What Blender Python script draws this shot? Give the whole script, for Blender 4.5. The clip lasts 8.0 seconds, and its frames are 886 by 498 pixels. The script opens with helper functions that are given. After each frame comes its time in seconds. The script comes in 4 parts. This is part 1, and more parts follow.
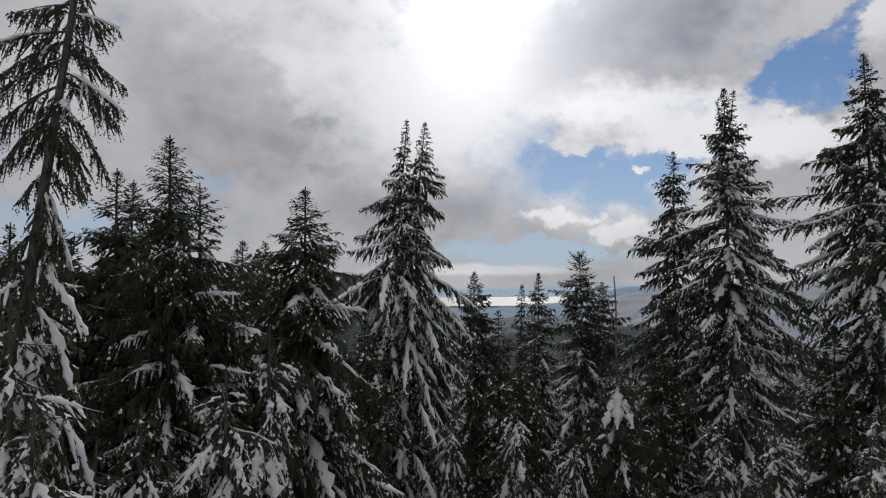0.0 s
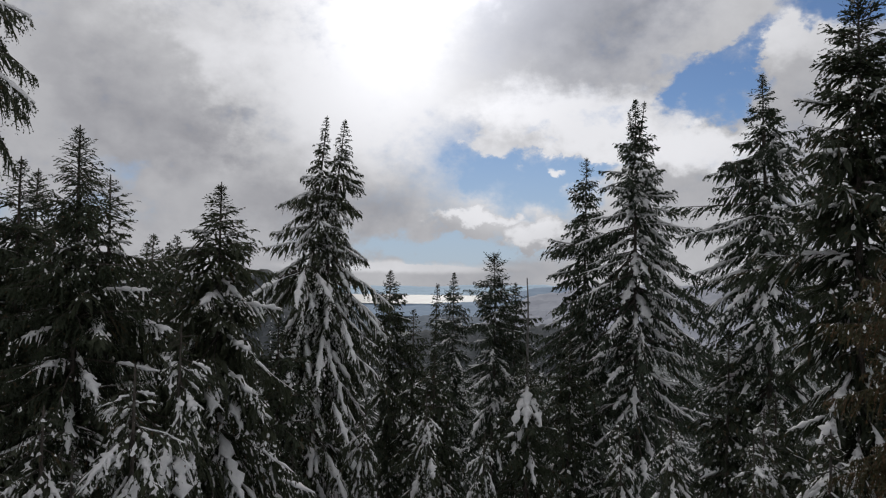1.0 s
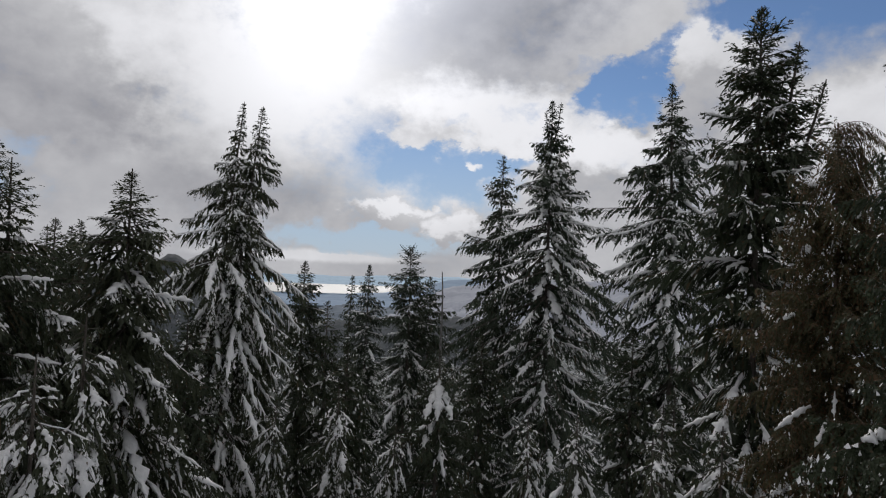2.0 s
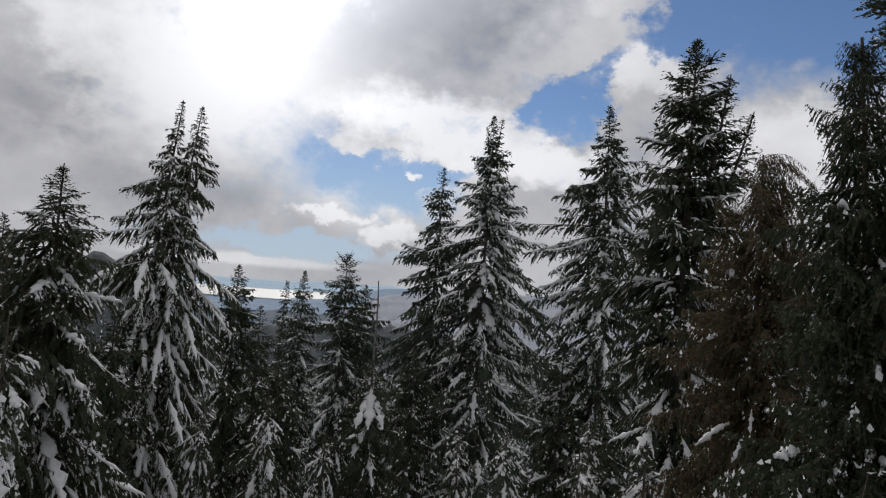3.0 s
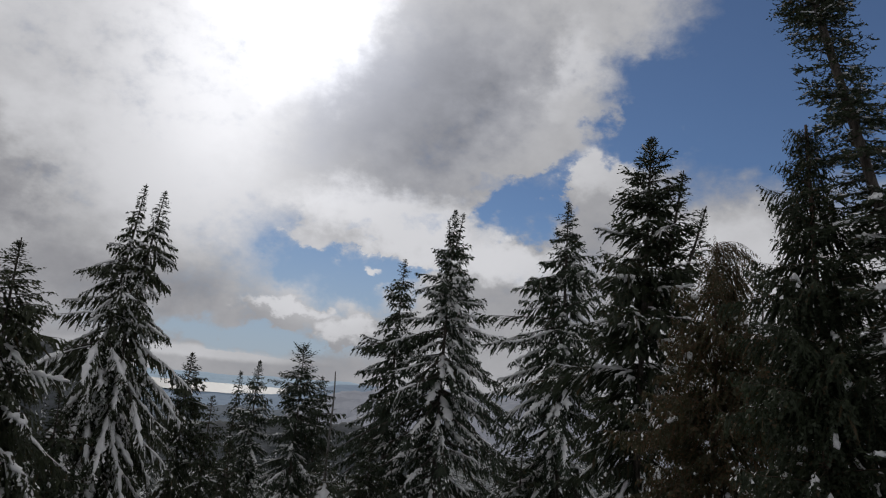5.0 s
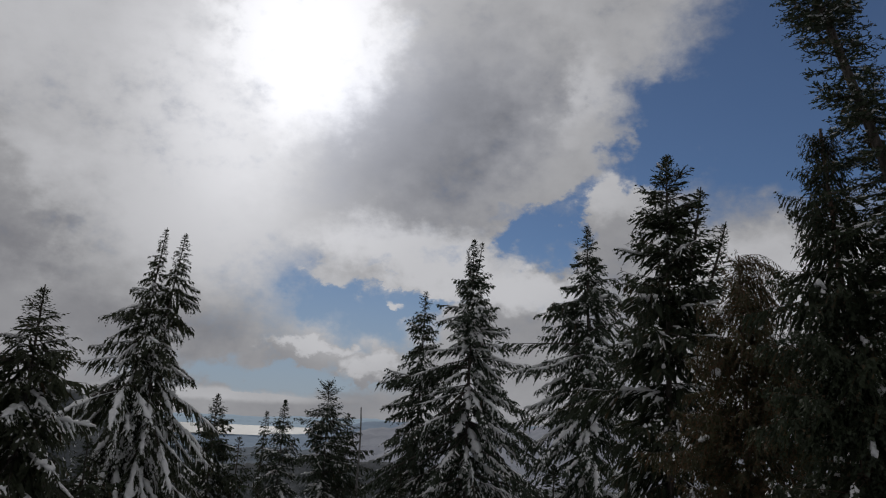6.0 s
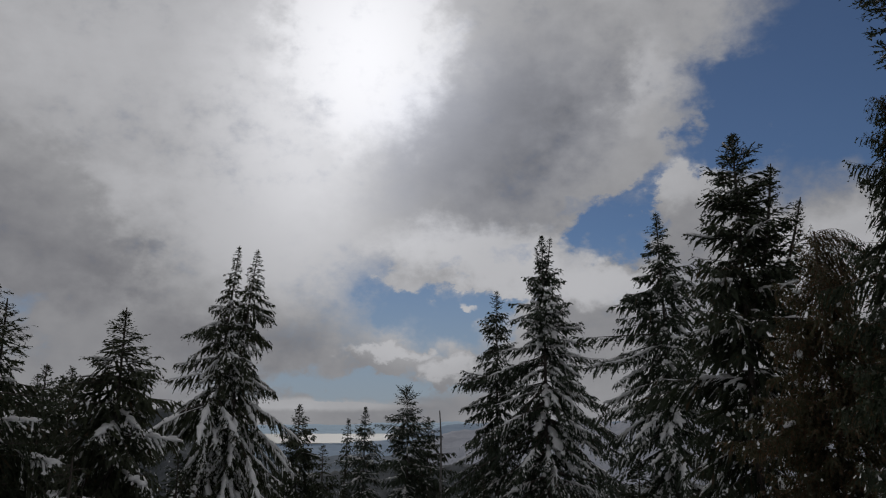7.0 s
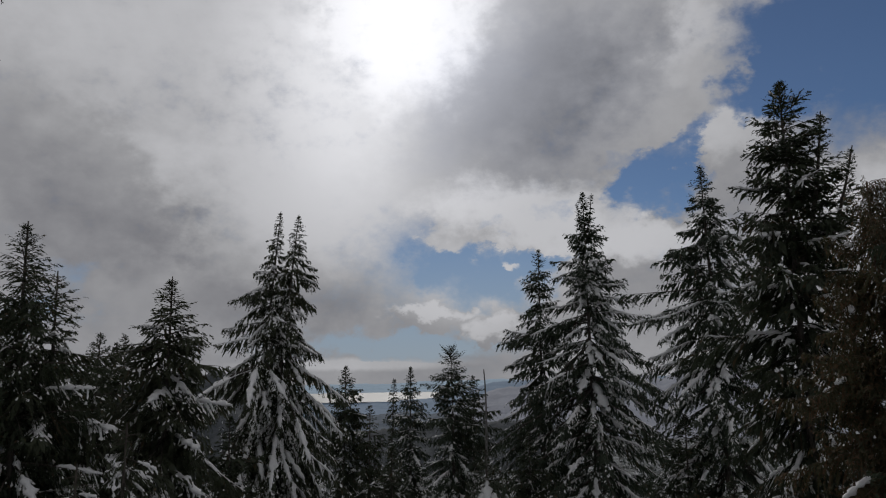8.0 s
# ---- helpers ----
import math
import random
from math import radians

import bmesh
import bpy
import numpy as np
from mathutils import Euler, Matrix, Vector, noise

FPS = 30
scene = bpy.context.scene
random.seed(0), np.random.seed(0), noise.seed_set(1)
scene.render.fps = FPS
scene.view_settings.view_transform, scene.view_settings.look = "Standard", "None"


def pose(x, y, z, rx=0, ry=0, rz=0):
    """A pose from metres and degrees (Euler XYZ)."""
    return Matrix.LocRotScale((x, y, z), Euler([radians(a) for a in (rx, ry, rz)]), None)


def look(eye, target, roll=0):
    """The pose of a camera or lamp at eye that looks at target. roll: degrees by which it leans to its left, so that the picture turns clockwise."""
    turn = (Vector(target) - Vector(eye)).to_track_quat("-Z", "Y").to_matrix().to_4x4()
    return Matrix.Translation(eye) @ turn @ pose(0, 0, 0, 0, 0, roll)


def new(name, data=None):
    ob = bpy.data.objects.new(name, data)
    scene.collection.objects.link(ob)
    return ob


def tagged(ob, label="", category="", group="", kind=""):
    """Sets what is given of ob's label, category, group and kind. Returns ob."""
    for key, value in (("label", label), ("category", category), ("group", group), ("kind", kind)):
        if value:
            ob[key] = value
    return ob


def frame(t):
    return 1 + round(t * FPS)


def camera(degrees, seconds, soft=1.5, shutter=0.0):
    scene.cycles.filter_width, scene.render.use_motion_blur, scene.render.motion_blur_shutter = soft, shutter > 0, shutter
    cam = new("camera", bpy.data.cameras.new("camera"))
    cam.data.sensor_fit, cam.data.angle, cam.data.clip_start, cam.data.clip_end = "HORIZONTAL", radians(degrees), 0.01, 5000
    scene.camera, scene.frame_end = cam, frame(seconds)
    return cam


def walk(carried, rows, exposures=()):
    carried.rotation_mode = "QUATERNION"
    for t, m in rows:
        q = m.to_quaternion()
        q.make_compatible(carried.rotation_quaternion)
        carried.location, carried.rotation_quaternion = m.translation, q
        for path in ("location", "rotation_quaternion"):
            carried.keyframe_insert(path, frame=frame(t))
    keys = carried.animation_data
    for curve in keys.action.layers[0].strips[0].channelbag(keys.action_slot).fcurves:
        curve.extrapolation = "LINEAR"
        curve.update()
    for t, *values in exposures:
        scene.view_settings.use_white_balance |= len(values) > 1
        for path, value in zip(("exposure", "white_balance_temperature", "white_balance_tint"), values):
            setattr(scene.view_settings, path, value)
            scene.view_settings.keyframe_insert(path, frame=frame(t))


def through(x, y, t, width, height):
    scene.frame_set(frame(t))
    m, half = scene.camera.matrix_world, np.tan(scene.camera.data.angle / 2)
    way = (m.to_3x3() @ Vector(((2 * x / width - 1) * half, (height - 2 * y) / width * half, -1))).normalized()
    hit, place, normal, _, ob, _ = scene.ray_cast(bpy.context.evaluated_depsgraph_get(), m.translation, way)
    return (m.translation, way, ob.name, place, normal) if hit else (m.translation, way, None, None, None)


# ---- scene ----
cam = camera(61.16, 8.0, soft=1.15)
# seconds, x, y, z, yaw, pitch, lean of the hovering camera
PATH = [
    (0.0, -0.257, 0.488, 9.888, -1.55, 3.23, -0.41),
    (0.5, -0.251, 0.387, 9.918, -5.05, 3.16, 0.02),
    (1.0, -0.263, 0.267, 9.948, -7.87, 3.06, 0.74),
    (1.5, -0.301, 0.169, 9.996, -11.22, 2.96, 1.63),
    (1.7, -0.315, 0.170, 10.020, -12.57, 2.71, 1.79),
    (2.8, -0.368, 0.118, 10.122, -18.18, 2.93, 3.72),
    (3.0, -0.395, 0.079, 10.074, -19.13, 3.53, 4.17),
    (3.5, -0.447, 0.066, 10.038, -21.21, 4.58, 5.42),
    (4.0, -0.499, 0.047, 9.962, -22.71, 6.88, 6.38),
    (4.5, -0.489, 0.044, 9.889, -22.55, 9.58, 6.01),
    (4.7, -0.480, 0.045, 9.868, -22.15, 10.19, 5.72),
    (5.8, -0.418, 0.072, 9.775, -20.60, 13.21, 3.36),
    (6.0, -0.407, 0.079, 9.772, -19.95, 13.41, 2.78),
    (6.5, -0.338, 0.081, 9.764, -17.33, 13.51, 1.39),
    (7.0, -0.285, 0.085, 9.759, -14.50, 13.38, 0.01),
    (7.5, -0.256, 0.126, 9.784, -12.79, 12.13, -0.55),
    (8.0, -0.228, 0.142, 9.820, -11.27, 10.31, -0.93),
]


def held(x, y, z, yaw, pitch, lean):
    ahead = Euler((radians(90 + pitch), 0, radians(yaw))).to_matrix() @ Vector((0, 0, -1))
    return look((x, y, z), Vector((x, y, z)) + 10 * ahead, lean)


walk(cam, [(t, held(*row)) for t, *row in PATH], exposures=[
    (0.0, -0.18), (1.5, -0.14), (3.0, -0.06), (3.5, -0.06), (4.0, -0.1), (4.5, -0.3), (6.0, -0.80), (6.5, -0.94), (7.0, -0.97), (7.5, -0.92), (8.0, -0.84)])

# ---- sky and sun ----
SUN_AZ, SUN_EL = 7.9, 28.1


class Nodes:
    """Short hand for building a node tree."""

    def __init__(self, tree):
        self.tree = tree
        tree.nodes.clear()

    def add(self, kind, **links):
        n = self.tree.nodes.new(kind)
        for key, value in links.items():
            self.put(n.inputs[int(key[1:]) if key[0] == "i" and key[1:].isdigit() else key.replace("_", " ")], value)
        return n

    def put(self, socket, value):
        if isinstance(value, bpy.types.NodeSocket):
            self.tree.links.new(value, socket)
        else:
            socket.default_value = value

    def math(self, op, a, b=0.0, c=0.0):
        n = self.tree.nodes.new("ShaderNodeMath")
        n.operation = op
        for socket, value in zip(n.inputs, (a, b, c)):
            self.put(socket, value)
        return n.outputs[0]

    def vec(self, op, a, b=(0, 0, 0), scale=1.0):
        n = self.tree.nodes.new("ShaderNodeVectorMath")
        n.operation = op
        self.put(n.inputs[0], a), self.put(n.inputs[1], b), self.put(n.inputs[3], scale)
        return n.outputs[1] if op == "LENGTH" else n.outputs[0]

    def noise(self, vector, scale, detail=5.0, rough=0.55, lac=2.0):
        return self.add("ShaderNodeTexNoise", Vector=vector, Scale=scale, Detail=detail, Roughness=rough, Lacunarity=lac)

    def ramp(self, value, a, b, lo=0.0, hi=1.0):
        n = self.add("ShaderNodeMapRange", i0=value, i1=a, i2=b, i3=lo, i4=hi)
        n.interpolation_type = "SMOOTHSTEP"
        return n.outputs[0]

    def mapped(self, where, place=(0, 0, 0), turn=0.0, size=(1, 1, 1), inverse=False):
        n = self.tree.nodes.new("ShaderNodeMapping")
        n.vector_type = "TEXTURE" if inverse else "POINT"
        for key, value in (("Vector", where), ("Location", place), ("Rotation", (0, 0, radians(turn))), ("Scale", size)):
            self.put(n.inputs[key], value)
        return n.outputs[0]

    def mix(self, fac, a, b):
        n = self.tree.nodes.new("ShaderNodeMix")
        n.data_type = "RGBA"
        self.put(n.inputs[0], fac), self.put(n.inputs[6], a), self.put(n.inputs[7], b)
        return n.outputs[2]


def build_sky():
    world = bpy.data.worlds.new("sky")
    scene.world = world
    world.use_nodes = True
    n = Nodes(world.node_tree)
    way = n.add("ShaderNodeTexCoord").outputs["Generated"]
    xyz = n.add("ShaderNodeSeparateXYZ", i0=way).outputs
    az = n.math("MULTIPLY", n.math("ARCTAN2", xyz[0], xyz[1]), 57.2958)
    el = n.math("MULTIPLY", n.math("ARCSINE", xyz[2]), 57.2958)
    flat = n.add("ShaderNodeCombineXYZ", i0=n.math("SUBTRACT", az, 1.0), i1=n.math("SUBTRACT", el, 0.35)).outputs[0]
    puff = n.vec("MULTIPLY", way, (1.0, 1.0, 1.35))
    big = n.noise(puff, 8.0, 5.0, 0.5)
    fine = n.noise(puff, 22.0, 6.0, 0.6)
    shift = n.vec("MULTIPLY", n.vec("SUBTRACT", big.outputs["Color"], (0.5, 0.5, 0.5)), (8.0, 5.0, 0.0))
    small_shift = n.vec("MULTIPLY", n.vec("SUBTRACT", fine.outputs["Color"], (0.5, 0.5, 0.5)), (8.0, 5.0, 0.0))
    torn = n.vec("ADD", n.vec("ADD", flat, shift), small_shift)
    ragged = n.vec("ADD", flat, small_shift)
    loose = n.vec("ADD", flat, n.vec("SCALE", small_shift, scale=0.35))
    calm = n.vec("ADD", flat, n.vec("SCALE", small_shift, scale=0.12))

    def blob(where, x, y, rx, ry, turn=0.0, inner=0.45, outer=1.25):
        return n.ramp(n.vec("LENGTH", n.mapped(where, (x, y, 0), turn, (rx, ry, 1), True)), inner, outer, 1.0, 0.0)

    def total(first, parts):
        for weight, value in parts:
            first = n.math("MULTIPLY_ADD", value, weight, first)
        return first

    def soft(*where):
        return blob(*where, inner=0.1, outer=1.55)

    cover = total(n.math("MULTIPLY_ADD", big.outputs["Fac"], 0.9, 0.64), [
        # blue gaps
        (-1.35, soft(torn, 42.0, 22.3, 8.6, 6.6)), (-1.0, blob(torn, 51, 22, 9, 9)), (-0.8, blob(torn, 36, 20.5, 4, 2.2, 30)), (-1.2, soft(torn, 47.0, 30.0, 8, 7)), (-0.7, soft(ragged, 36.0, 23.5, 3.2, 2.6)),
        (-1.1, blob(ragged, 27.8, 16.0, 5.2, 1.5, 28)), (-1.1, blob(ragged, 27.0, 13.9, 3.6, 2.0, 10)),
        (-1.15, blob(ragged, 13.0, 7.7, 4.9, 2.7, -8, 0.25, 1.35)), (-0.5, soft(torn, 9.4, 9.0, 2.4, 2.8, 60)), (-0.5, soft(ragged, 17.0, 8.6, 3.0, 1.6, -10)), (-0.7, soft(ragged, 18.5, 9.0, 3.5, 1.0, 20)),
        (-0.9, soft(ragged, 5.0, 2.7, 9.5, 1.0)), (-0.55, soft(torn, -16.2, 8.3, 2.6, 1.0)), (-0.6, blob(torn, -30, 4.0, 7, 2.6)),
        (-0.6, soft(torn, -22, 5.0, 6, 1.2)),
        (-0.42, soft(ragged, 24.4, 16.1, 2.0, 0.6, 15)), (-0.36, soft(ragged, 18.8, 12.5, 1.8, 0.6, 10)), (-0.4, soft(ragged, 14.2, 11.3, 1.8, 0.7, 10)),
        # small clouds in them
        (1.4, blob(loose, 15.5, 8.5, 0.62, 0.2, -24, 0.2, 1.5)), (1.1, blob(ragged, 9.2, 4.3, 3.2, 0.9, 4)), (1.3, blob(ragged, 13.9, 3.5, 2.2, 1.0, 30)), (0.8, blob(ragged, 11.2, 10.7, 2.6, 1.2, -15)), (-0.7, soft(flat, 9.5, 2.6, 7.5, 0.9)), (-0.5, soft(flat, 7.0, 8.6, 2.8, 4.2)),
        (0.6, blob(ragged, 11.6, 5.4, 0.9, 0.4, 10)), (0.7, blob(ragged, 16.5, 10.2, 4.5, 0.5, -4)),
        (0.7, soft(torn, 33.6, 16.6, 3.4, 1.4, 25)), (1.4, blob(flat, 45.5, 10.0, 8, 4.0)), (1.3, blob(calm, 3.2, 1.25, 8.5, 0.32, -1)),
    ])
    wisp = n.noise(puff, 70.0, 5.0, 0.6)
    cover = n.math("MULTIPLY_ADD", fine.outputs["Fac"], 0.9, n.math("SUBTRACT", cover, 0.45))
    cover = n.math("MULTIPLY_ADD", wisp.outputs["Fac"], 0.5, n.math("SUBTRACT", cover, 0.25))
    cover = n.ramp(cover, -0.05, 1.08, 0.02, 1.0)
    light = total(n.math("MULTIPLY_ADD", big.outputs["Fac"], 0.32, 0.325), [
        (0.34, soft(flat, 6.4, 26.8, 10, 9)),
        (1.6, blob(torn, 6.9, 29.0, 6.0, 7.0, 0, 0.0, 1.5)), (0.16, blob(torn, 5.0, 26.0, 11, 12, 20, 0.0, 1.4)),
        (0.22, blob(torn, -1.0, 15.0, 9, 9, 0, 0.1, 1.4)), (0.14, blob(torn, -8, 22, 14, 10, 0, 0.1, 1.4)),
        (-0.21, blob(torn, 18.5, 22.0, 10.0, 6.4, 20, 0.2, 1.25)), (-0.10, blob(torn, 24, 27, 8, 5, 0, 0.3, 1.3)),
        (0.22, blob(torn, 30.2, 25.0, 2.2, 3.4, 0, 0.1, 1.4)), (0.56, blob(torn, 17.5, 12.2, 9, 2.8, -4, 0.2, 1.3)),
        (0.40, blob(torn, 26.2, 10.4, 3.6, 2.2)), (0.26, blob(torn, 44, 10.5, 9, 4)), (0.32, blob(ragged, 9.6, 5.0, 3.2, 0.6, 4)),
        (0.28, blob(ragged, 14.0, 4.0, 2.0, 0.9)), (0.20, blob(torn, 33.6, 17.2, 3.5, 1.6, 25)), (0.22, blob(calm, 3.2, 1.3, 9, 0.5)),
        (-0.15, blob(torn, -2.0, 6.6, 9, 3.2, 0, 0.2, 1.3)), (0.20, soft(flat, -4, 31, 40, 15)), (0.12, soft(flat, 8, 29, 34, 12)), (0.06, soft(flat, 10, 11, 12, 5)), (0.22, blob(torn, 2.5, 22.5, 9, 7, 25, 0.1, 1.4)), (0.12, soft(flat, 4, 13, 8, 5)), (0.30, soft(flat, 14.0, 7.5, 6.5, 3.2)), (0.3, blob(loose, 15.5, 8.5, 1.1, 0.6, -22)), (-0.13, blob(torn, -15.5, 13.6, 9, 5.4, -38, 0.6, 1.1)), (0.22, soft(flat, 3.0, 13.5, 8, 7)),
    ])
    light = n.math("MULTIPLY_ADD", fine.outputs["Fac"], 0.18, n.math("SUBTRACT", light, 0.09))
    light = n.math("SMOOTH_MAX", n.math("MULTIPLY_ADD", wisp.outputs["Fac"], 0.03, n.math("SUBTRACT", light, 0.015)), 0.17, 0.2)
    cap = n.math("MULTIPLY_ADD", blob(flat, 6.9, 26.8, 10, 12, 0, 0.0, 1.7), 1.0, 0.91)
    light = n.math("SMOOTH_MIN", light, cap, 0.25)
    tint = n.mix(n.ramp(light, 0.2, 0.6), (0.965, 0.968, 1.07, 1), (0.985, 0.988, 1.03, 1))
    tint = n.mix(blob(torn, 18.5, 22.0, 11.0, 7.0, 20, 0.3, 1.3), tint, (0.94, 0.968, 1.082, 1))
    cloud = n.vec("SCALE", tint, scale=light)
    air = n.tree.nodes.new("ShaderNodeTexSky")
    air.sky_type, air.sun_disc, air.sun_elevation, air.sun_rotation = "NISHITA", False, radians(SUN_EL), radians(SUN_AZ)
    air.altitude, air.air_density, air.dust_density, air.ozone_density = 900.0, 1.0, 0.1, 1.5
    blue = n.vec("MULTIPLY", air.outputs[0], (0.052, 0.060, 0.073))
    blue = n.mix(n.ramp(el, 0.0, 15.0, 0.8, 0.0), blue, (0.42, 0.50, 0.63, 1))
    sky = n.mix(cover, blue, cloud)
    back = n.add("ShaderNodeBackground", Color=sky, Strength=1.0)
    out = n.add("ShaderNodeOutputWorld")
    n.tree.links.new(back.outputs[0], out.inputs[0])


build_sky()
sun = new("sun", bpy.data.lights.new("sun", "SUN"))
sun.data.energy, sun.data.angle, sun.data.color = 1.0, radians(14), (1.0, 0.96, 0.9)
_sa, _se = radians(SUN_AZ), radians(SUN_EL)
sun.matrix_world = look((0, 0, 0), (-math.sin(_sa) * math.cos(_se), -math.cos(_sa) * math.cos(_se), -math.sin(_se)))
sun.location = (0, 0, 80)

# ---- materials ----


def material(name):
    m = bpy.data.materials.new(name)
    m.use_nodes = True
    n = Nodes(m.node_tree)
    out = n.add("ShaderNodeOutputMaterial")
    return m, n, out


def needle_material(name, dark, light, dead, dead_part=0.06, through=0.25):
    m, n, out = material(name)
    own = n.add("ShaderNodeNewGeometry").outputs["Random Per Island"]
    place = n.add("ShaderNodeTexCoord").outputs["Object"]
    patch = n.ramp(n.noise(place, 1.3, 3.0).outputs["Fac"], 0.3, 0.7)
    green = n.mix(n.math("MULTIPLY_ADD", patch, 0.5, n.math("MULTIPLY", own, 0.5)), dark, light)
    green = n.mix(n.math("LESS_THAN", own, dead_part), green, dead)
    b = n.add("ShaderNodeBsdfPrincipled", Base_Color=green, Roughness=0.62)
    t = n.add("ShaderNodeBsdfTranslucent", Color=green)
    mix = n.add("ShaderNodeMixShader", i0=through, i1=b.outputs[0], i2=t.outputs[0])
    n.tree.links.new(mix.outputs[0], out.inputs[0])
    return m


def bark_material(name, dark, light):
    m, n, out = material(name)
    place = n.add("ShaderNodeTexCoord").outputs["Object"]
    long = n.mapped(place, size=(1, 1, 0.18))
    grain = n.noise(long, 34.0, 6.0, 0.65).outputs["Fac"]
    lichen = n.ramp(n.noise(place, 3.0, 4.0).outputs["Fac"], 0.52, 0.7)
    col = n.mix(n.ramp(grain, 0.35, 0.65), dark, light)
    col = n.mix(n.math("MULTIPLY", lichen, 0.4), col, (0.16, 0.17, 0.15, 1))
    bump = n.add("ShaderNodeBump", Strength=0.8, Distance=0.02, Height=grain)
    b = n.add("ShaderNodeBsdfPrincipled", Base_Color=col, Roughness=0.9, Normal=bump.outputs[0])
    n.tree.links.new(b.outputs[0], out.inputs[0])
    return m


def snow_material(name, tone=(0.87, 0.865, 0.86, 1)):
    m, n, out = material(name)
    place = n.add("ShaderNodeTexCoord").outputs["Object"]
    soft = n.noise(place, 9.0, 5.0).outputs["Fac"]
    grain = n.noise(place, 60.0, 3.0).outputs["Fac"]
    col = n.mix(n.ramp(soft, 0.3, 0.7), (0.79, 0.79, 0.79, 1), tone)
    h = n.math("MULTIPLY_ADD", grain, 0.25, soft)
    bump = n.add("ShaderNodeBump", Strength=0.5, Distance=0.05, Height=h)
    b = n.add("ShaderNodeBsdfPrincipled", Base_Color=col, Roughness=0.7, Normal=bump.outputs[0])
    n.tree.links.new(b.outputs[0], out.inputs[0])
    return m


HEMLOCK = needle_material("hemlock_needles", (0.030, 0.038, 0.019, 1), (0.063, 0.074, 0.037, 1), (0.10, 0.07, 0.035, 1), 0.03)
FIR = needle_material("fir_needles", (0.026, 0.038, 0.022, 1), (0.053, 0.073, 0.041, 1), (0.09, 0.065, 0.035, 1), 0.02)
DARK = needle_material("dark_needles", (0.021, 0.029, 0.014, 1), (0.043, 0.058, 0.026, 1), (0.08, 0.055, 0.025, 1), 0.05)
CEDAR = needle_material("cedar_sprays", (0.038, 0.037, 0.016, 1), (0.080, 0.075, 0.031, 1), (0.125, 0.072, 0.034, 1), 0.3)
BARK = bark_material("bark", (0.035, 0.028, 0.022, 1), (0.12, 0.10, 0.085, 1))
RED_BARK = bark_material("cedar_bark", (0.06, 0.036, 0.024, 1), (0.17, 0.115, 0.085, 1))
GREY_WOOD = bark_material("weathered_wood", (0.09, 0.085, 0.08, 1), (0.26, 0.25, 0.24, 1))
SNOW = snow_material("snow")

# ---- mesh helpers ----


def quads(name, verts, faces, mat, smooth=False):
    """A mesh of quads, or of triangles, from arrays."""
    verts, faces = np.asarray(verts, np.float32).reshape(-1, 3), np.asarray(faces, np.int32)
    me = bpy.data.meshes.new(name)
    me.vertices.add(len(verts))
    me.vertices.foreach_set("co", verts.ravel())
    me.loops.add(faces.size)
    me.loops.foreach_set("vertex_index", faces.ravel())
    me.polygons.add(len(faces))
    me.polygons.foreach_set("loop_start", np.arange(0, faces.size, faces.shape[1], dtype=np.int32))
    if smooth:
        me.polygons.foreach_set("use_smooth", np.ones(len(faces), bool))
    me.materials.append(mat)
    me.update(calc_edges=True)
    return me


def part(name, me, parent, label="", kind=""):
    ob = new(name, me)
    ob.parent = parent
    return tagged(ob, label, "", "", kind)


def unit(v):
    return v / np.maximum(np.linalg.norm(v, axis=-1, keepdims=True), 1e-9)


UP = np.array([0.0, 0.0, 1.0])


def tubes(paths, radii, sides):
    """Tapered tubes along many paths (n, k, 3) with radii (n, k)."""
    n, k = radii.shape
    along = unit(np.gradient(paths, axis=1))
    ref = np.where(np.abs(along[..., 2:]) > 0.9, np.array([1.0, 0, 0]), UP)
    a = unit(np.cross(along, ref))
    b = np.cross(along, a)
    ang = np.arange(sides) * 2 * np.pi / sides
    ring = a[:, :, None] * np.cos(ang)[:, None] + b[:, :, None] * np.sin(ang)[:, None]
    verts = paths[:, :, None] + ring * radii[:, :, None, None]
    return verts.reshape(-1, 3), grid_faces(n, k, sides, True)


def grid_faces(n, k, s, closed):
    i = np.arange(n)[:, None, None] * k * s
    j = np.arange(k - 1)[None, :, None] * s
    c = np.arange(s if closed else s - 1)[None, None, :]
    c2 = (c + 1) % s
    a, b = i + j + c, i + j + c2
    return np.stack([a, b, b + s, a + s], -1).reshape(-1, 4)


PAD = np.array([-0.5, 0.35, 1.05, np.pi / 2, np.pi - 1.05, np.pi - 0.35, np.pi + 0.5])
FINGER = np.array([-0.4, 1.0, np.pi - 1.0, np.pi + 0.4])


def pads(rng, paths, width, height, ang=PAD):
    """Rounded snow lying along many paths: (n, k, 3), half width and height (n, k)."""
    n, k = width.shape
    along = unit(np.gradient(paths, axis=1))
    side = unit(np.cross(along, UP) + 1e-6)
    over = np.cross(side, along)
    rough = 1 + rng.normal(0, 0.2, (n, k, len(ang), 1))
    ring = side[:, :, None] * np.cos(ang)[:, None] * (width[:, :, None, None] * rough)
    ring = ring + over[:, :, None] * np.sin(ang)[:, None] * (height[:, :, None, None] * rough)
    return (paths[:, :, None] + ring).reshape(-1, 3), grid_faces(n, k, len(ang), True)


def merge(pieces):
    verts, faces, n = [], [], 0
    for v, f in pieces:
        verts.append(v), faces.append(f + n)
        n += len(v)
    return np.concatenate(verts), np.concatenate(faces)


# ---- ground ----


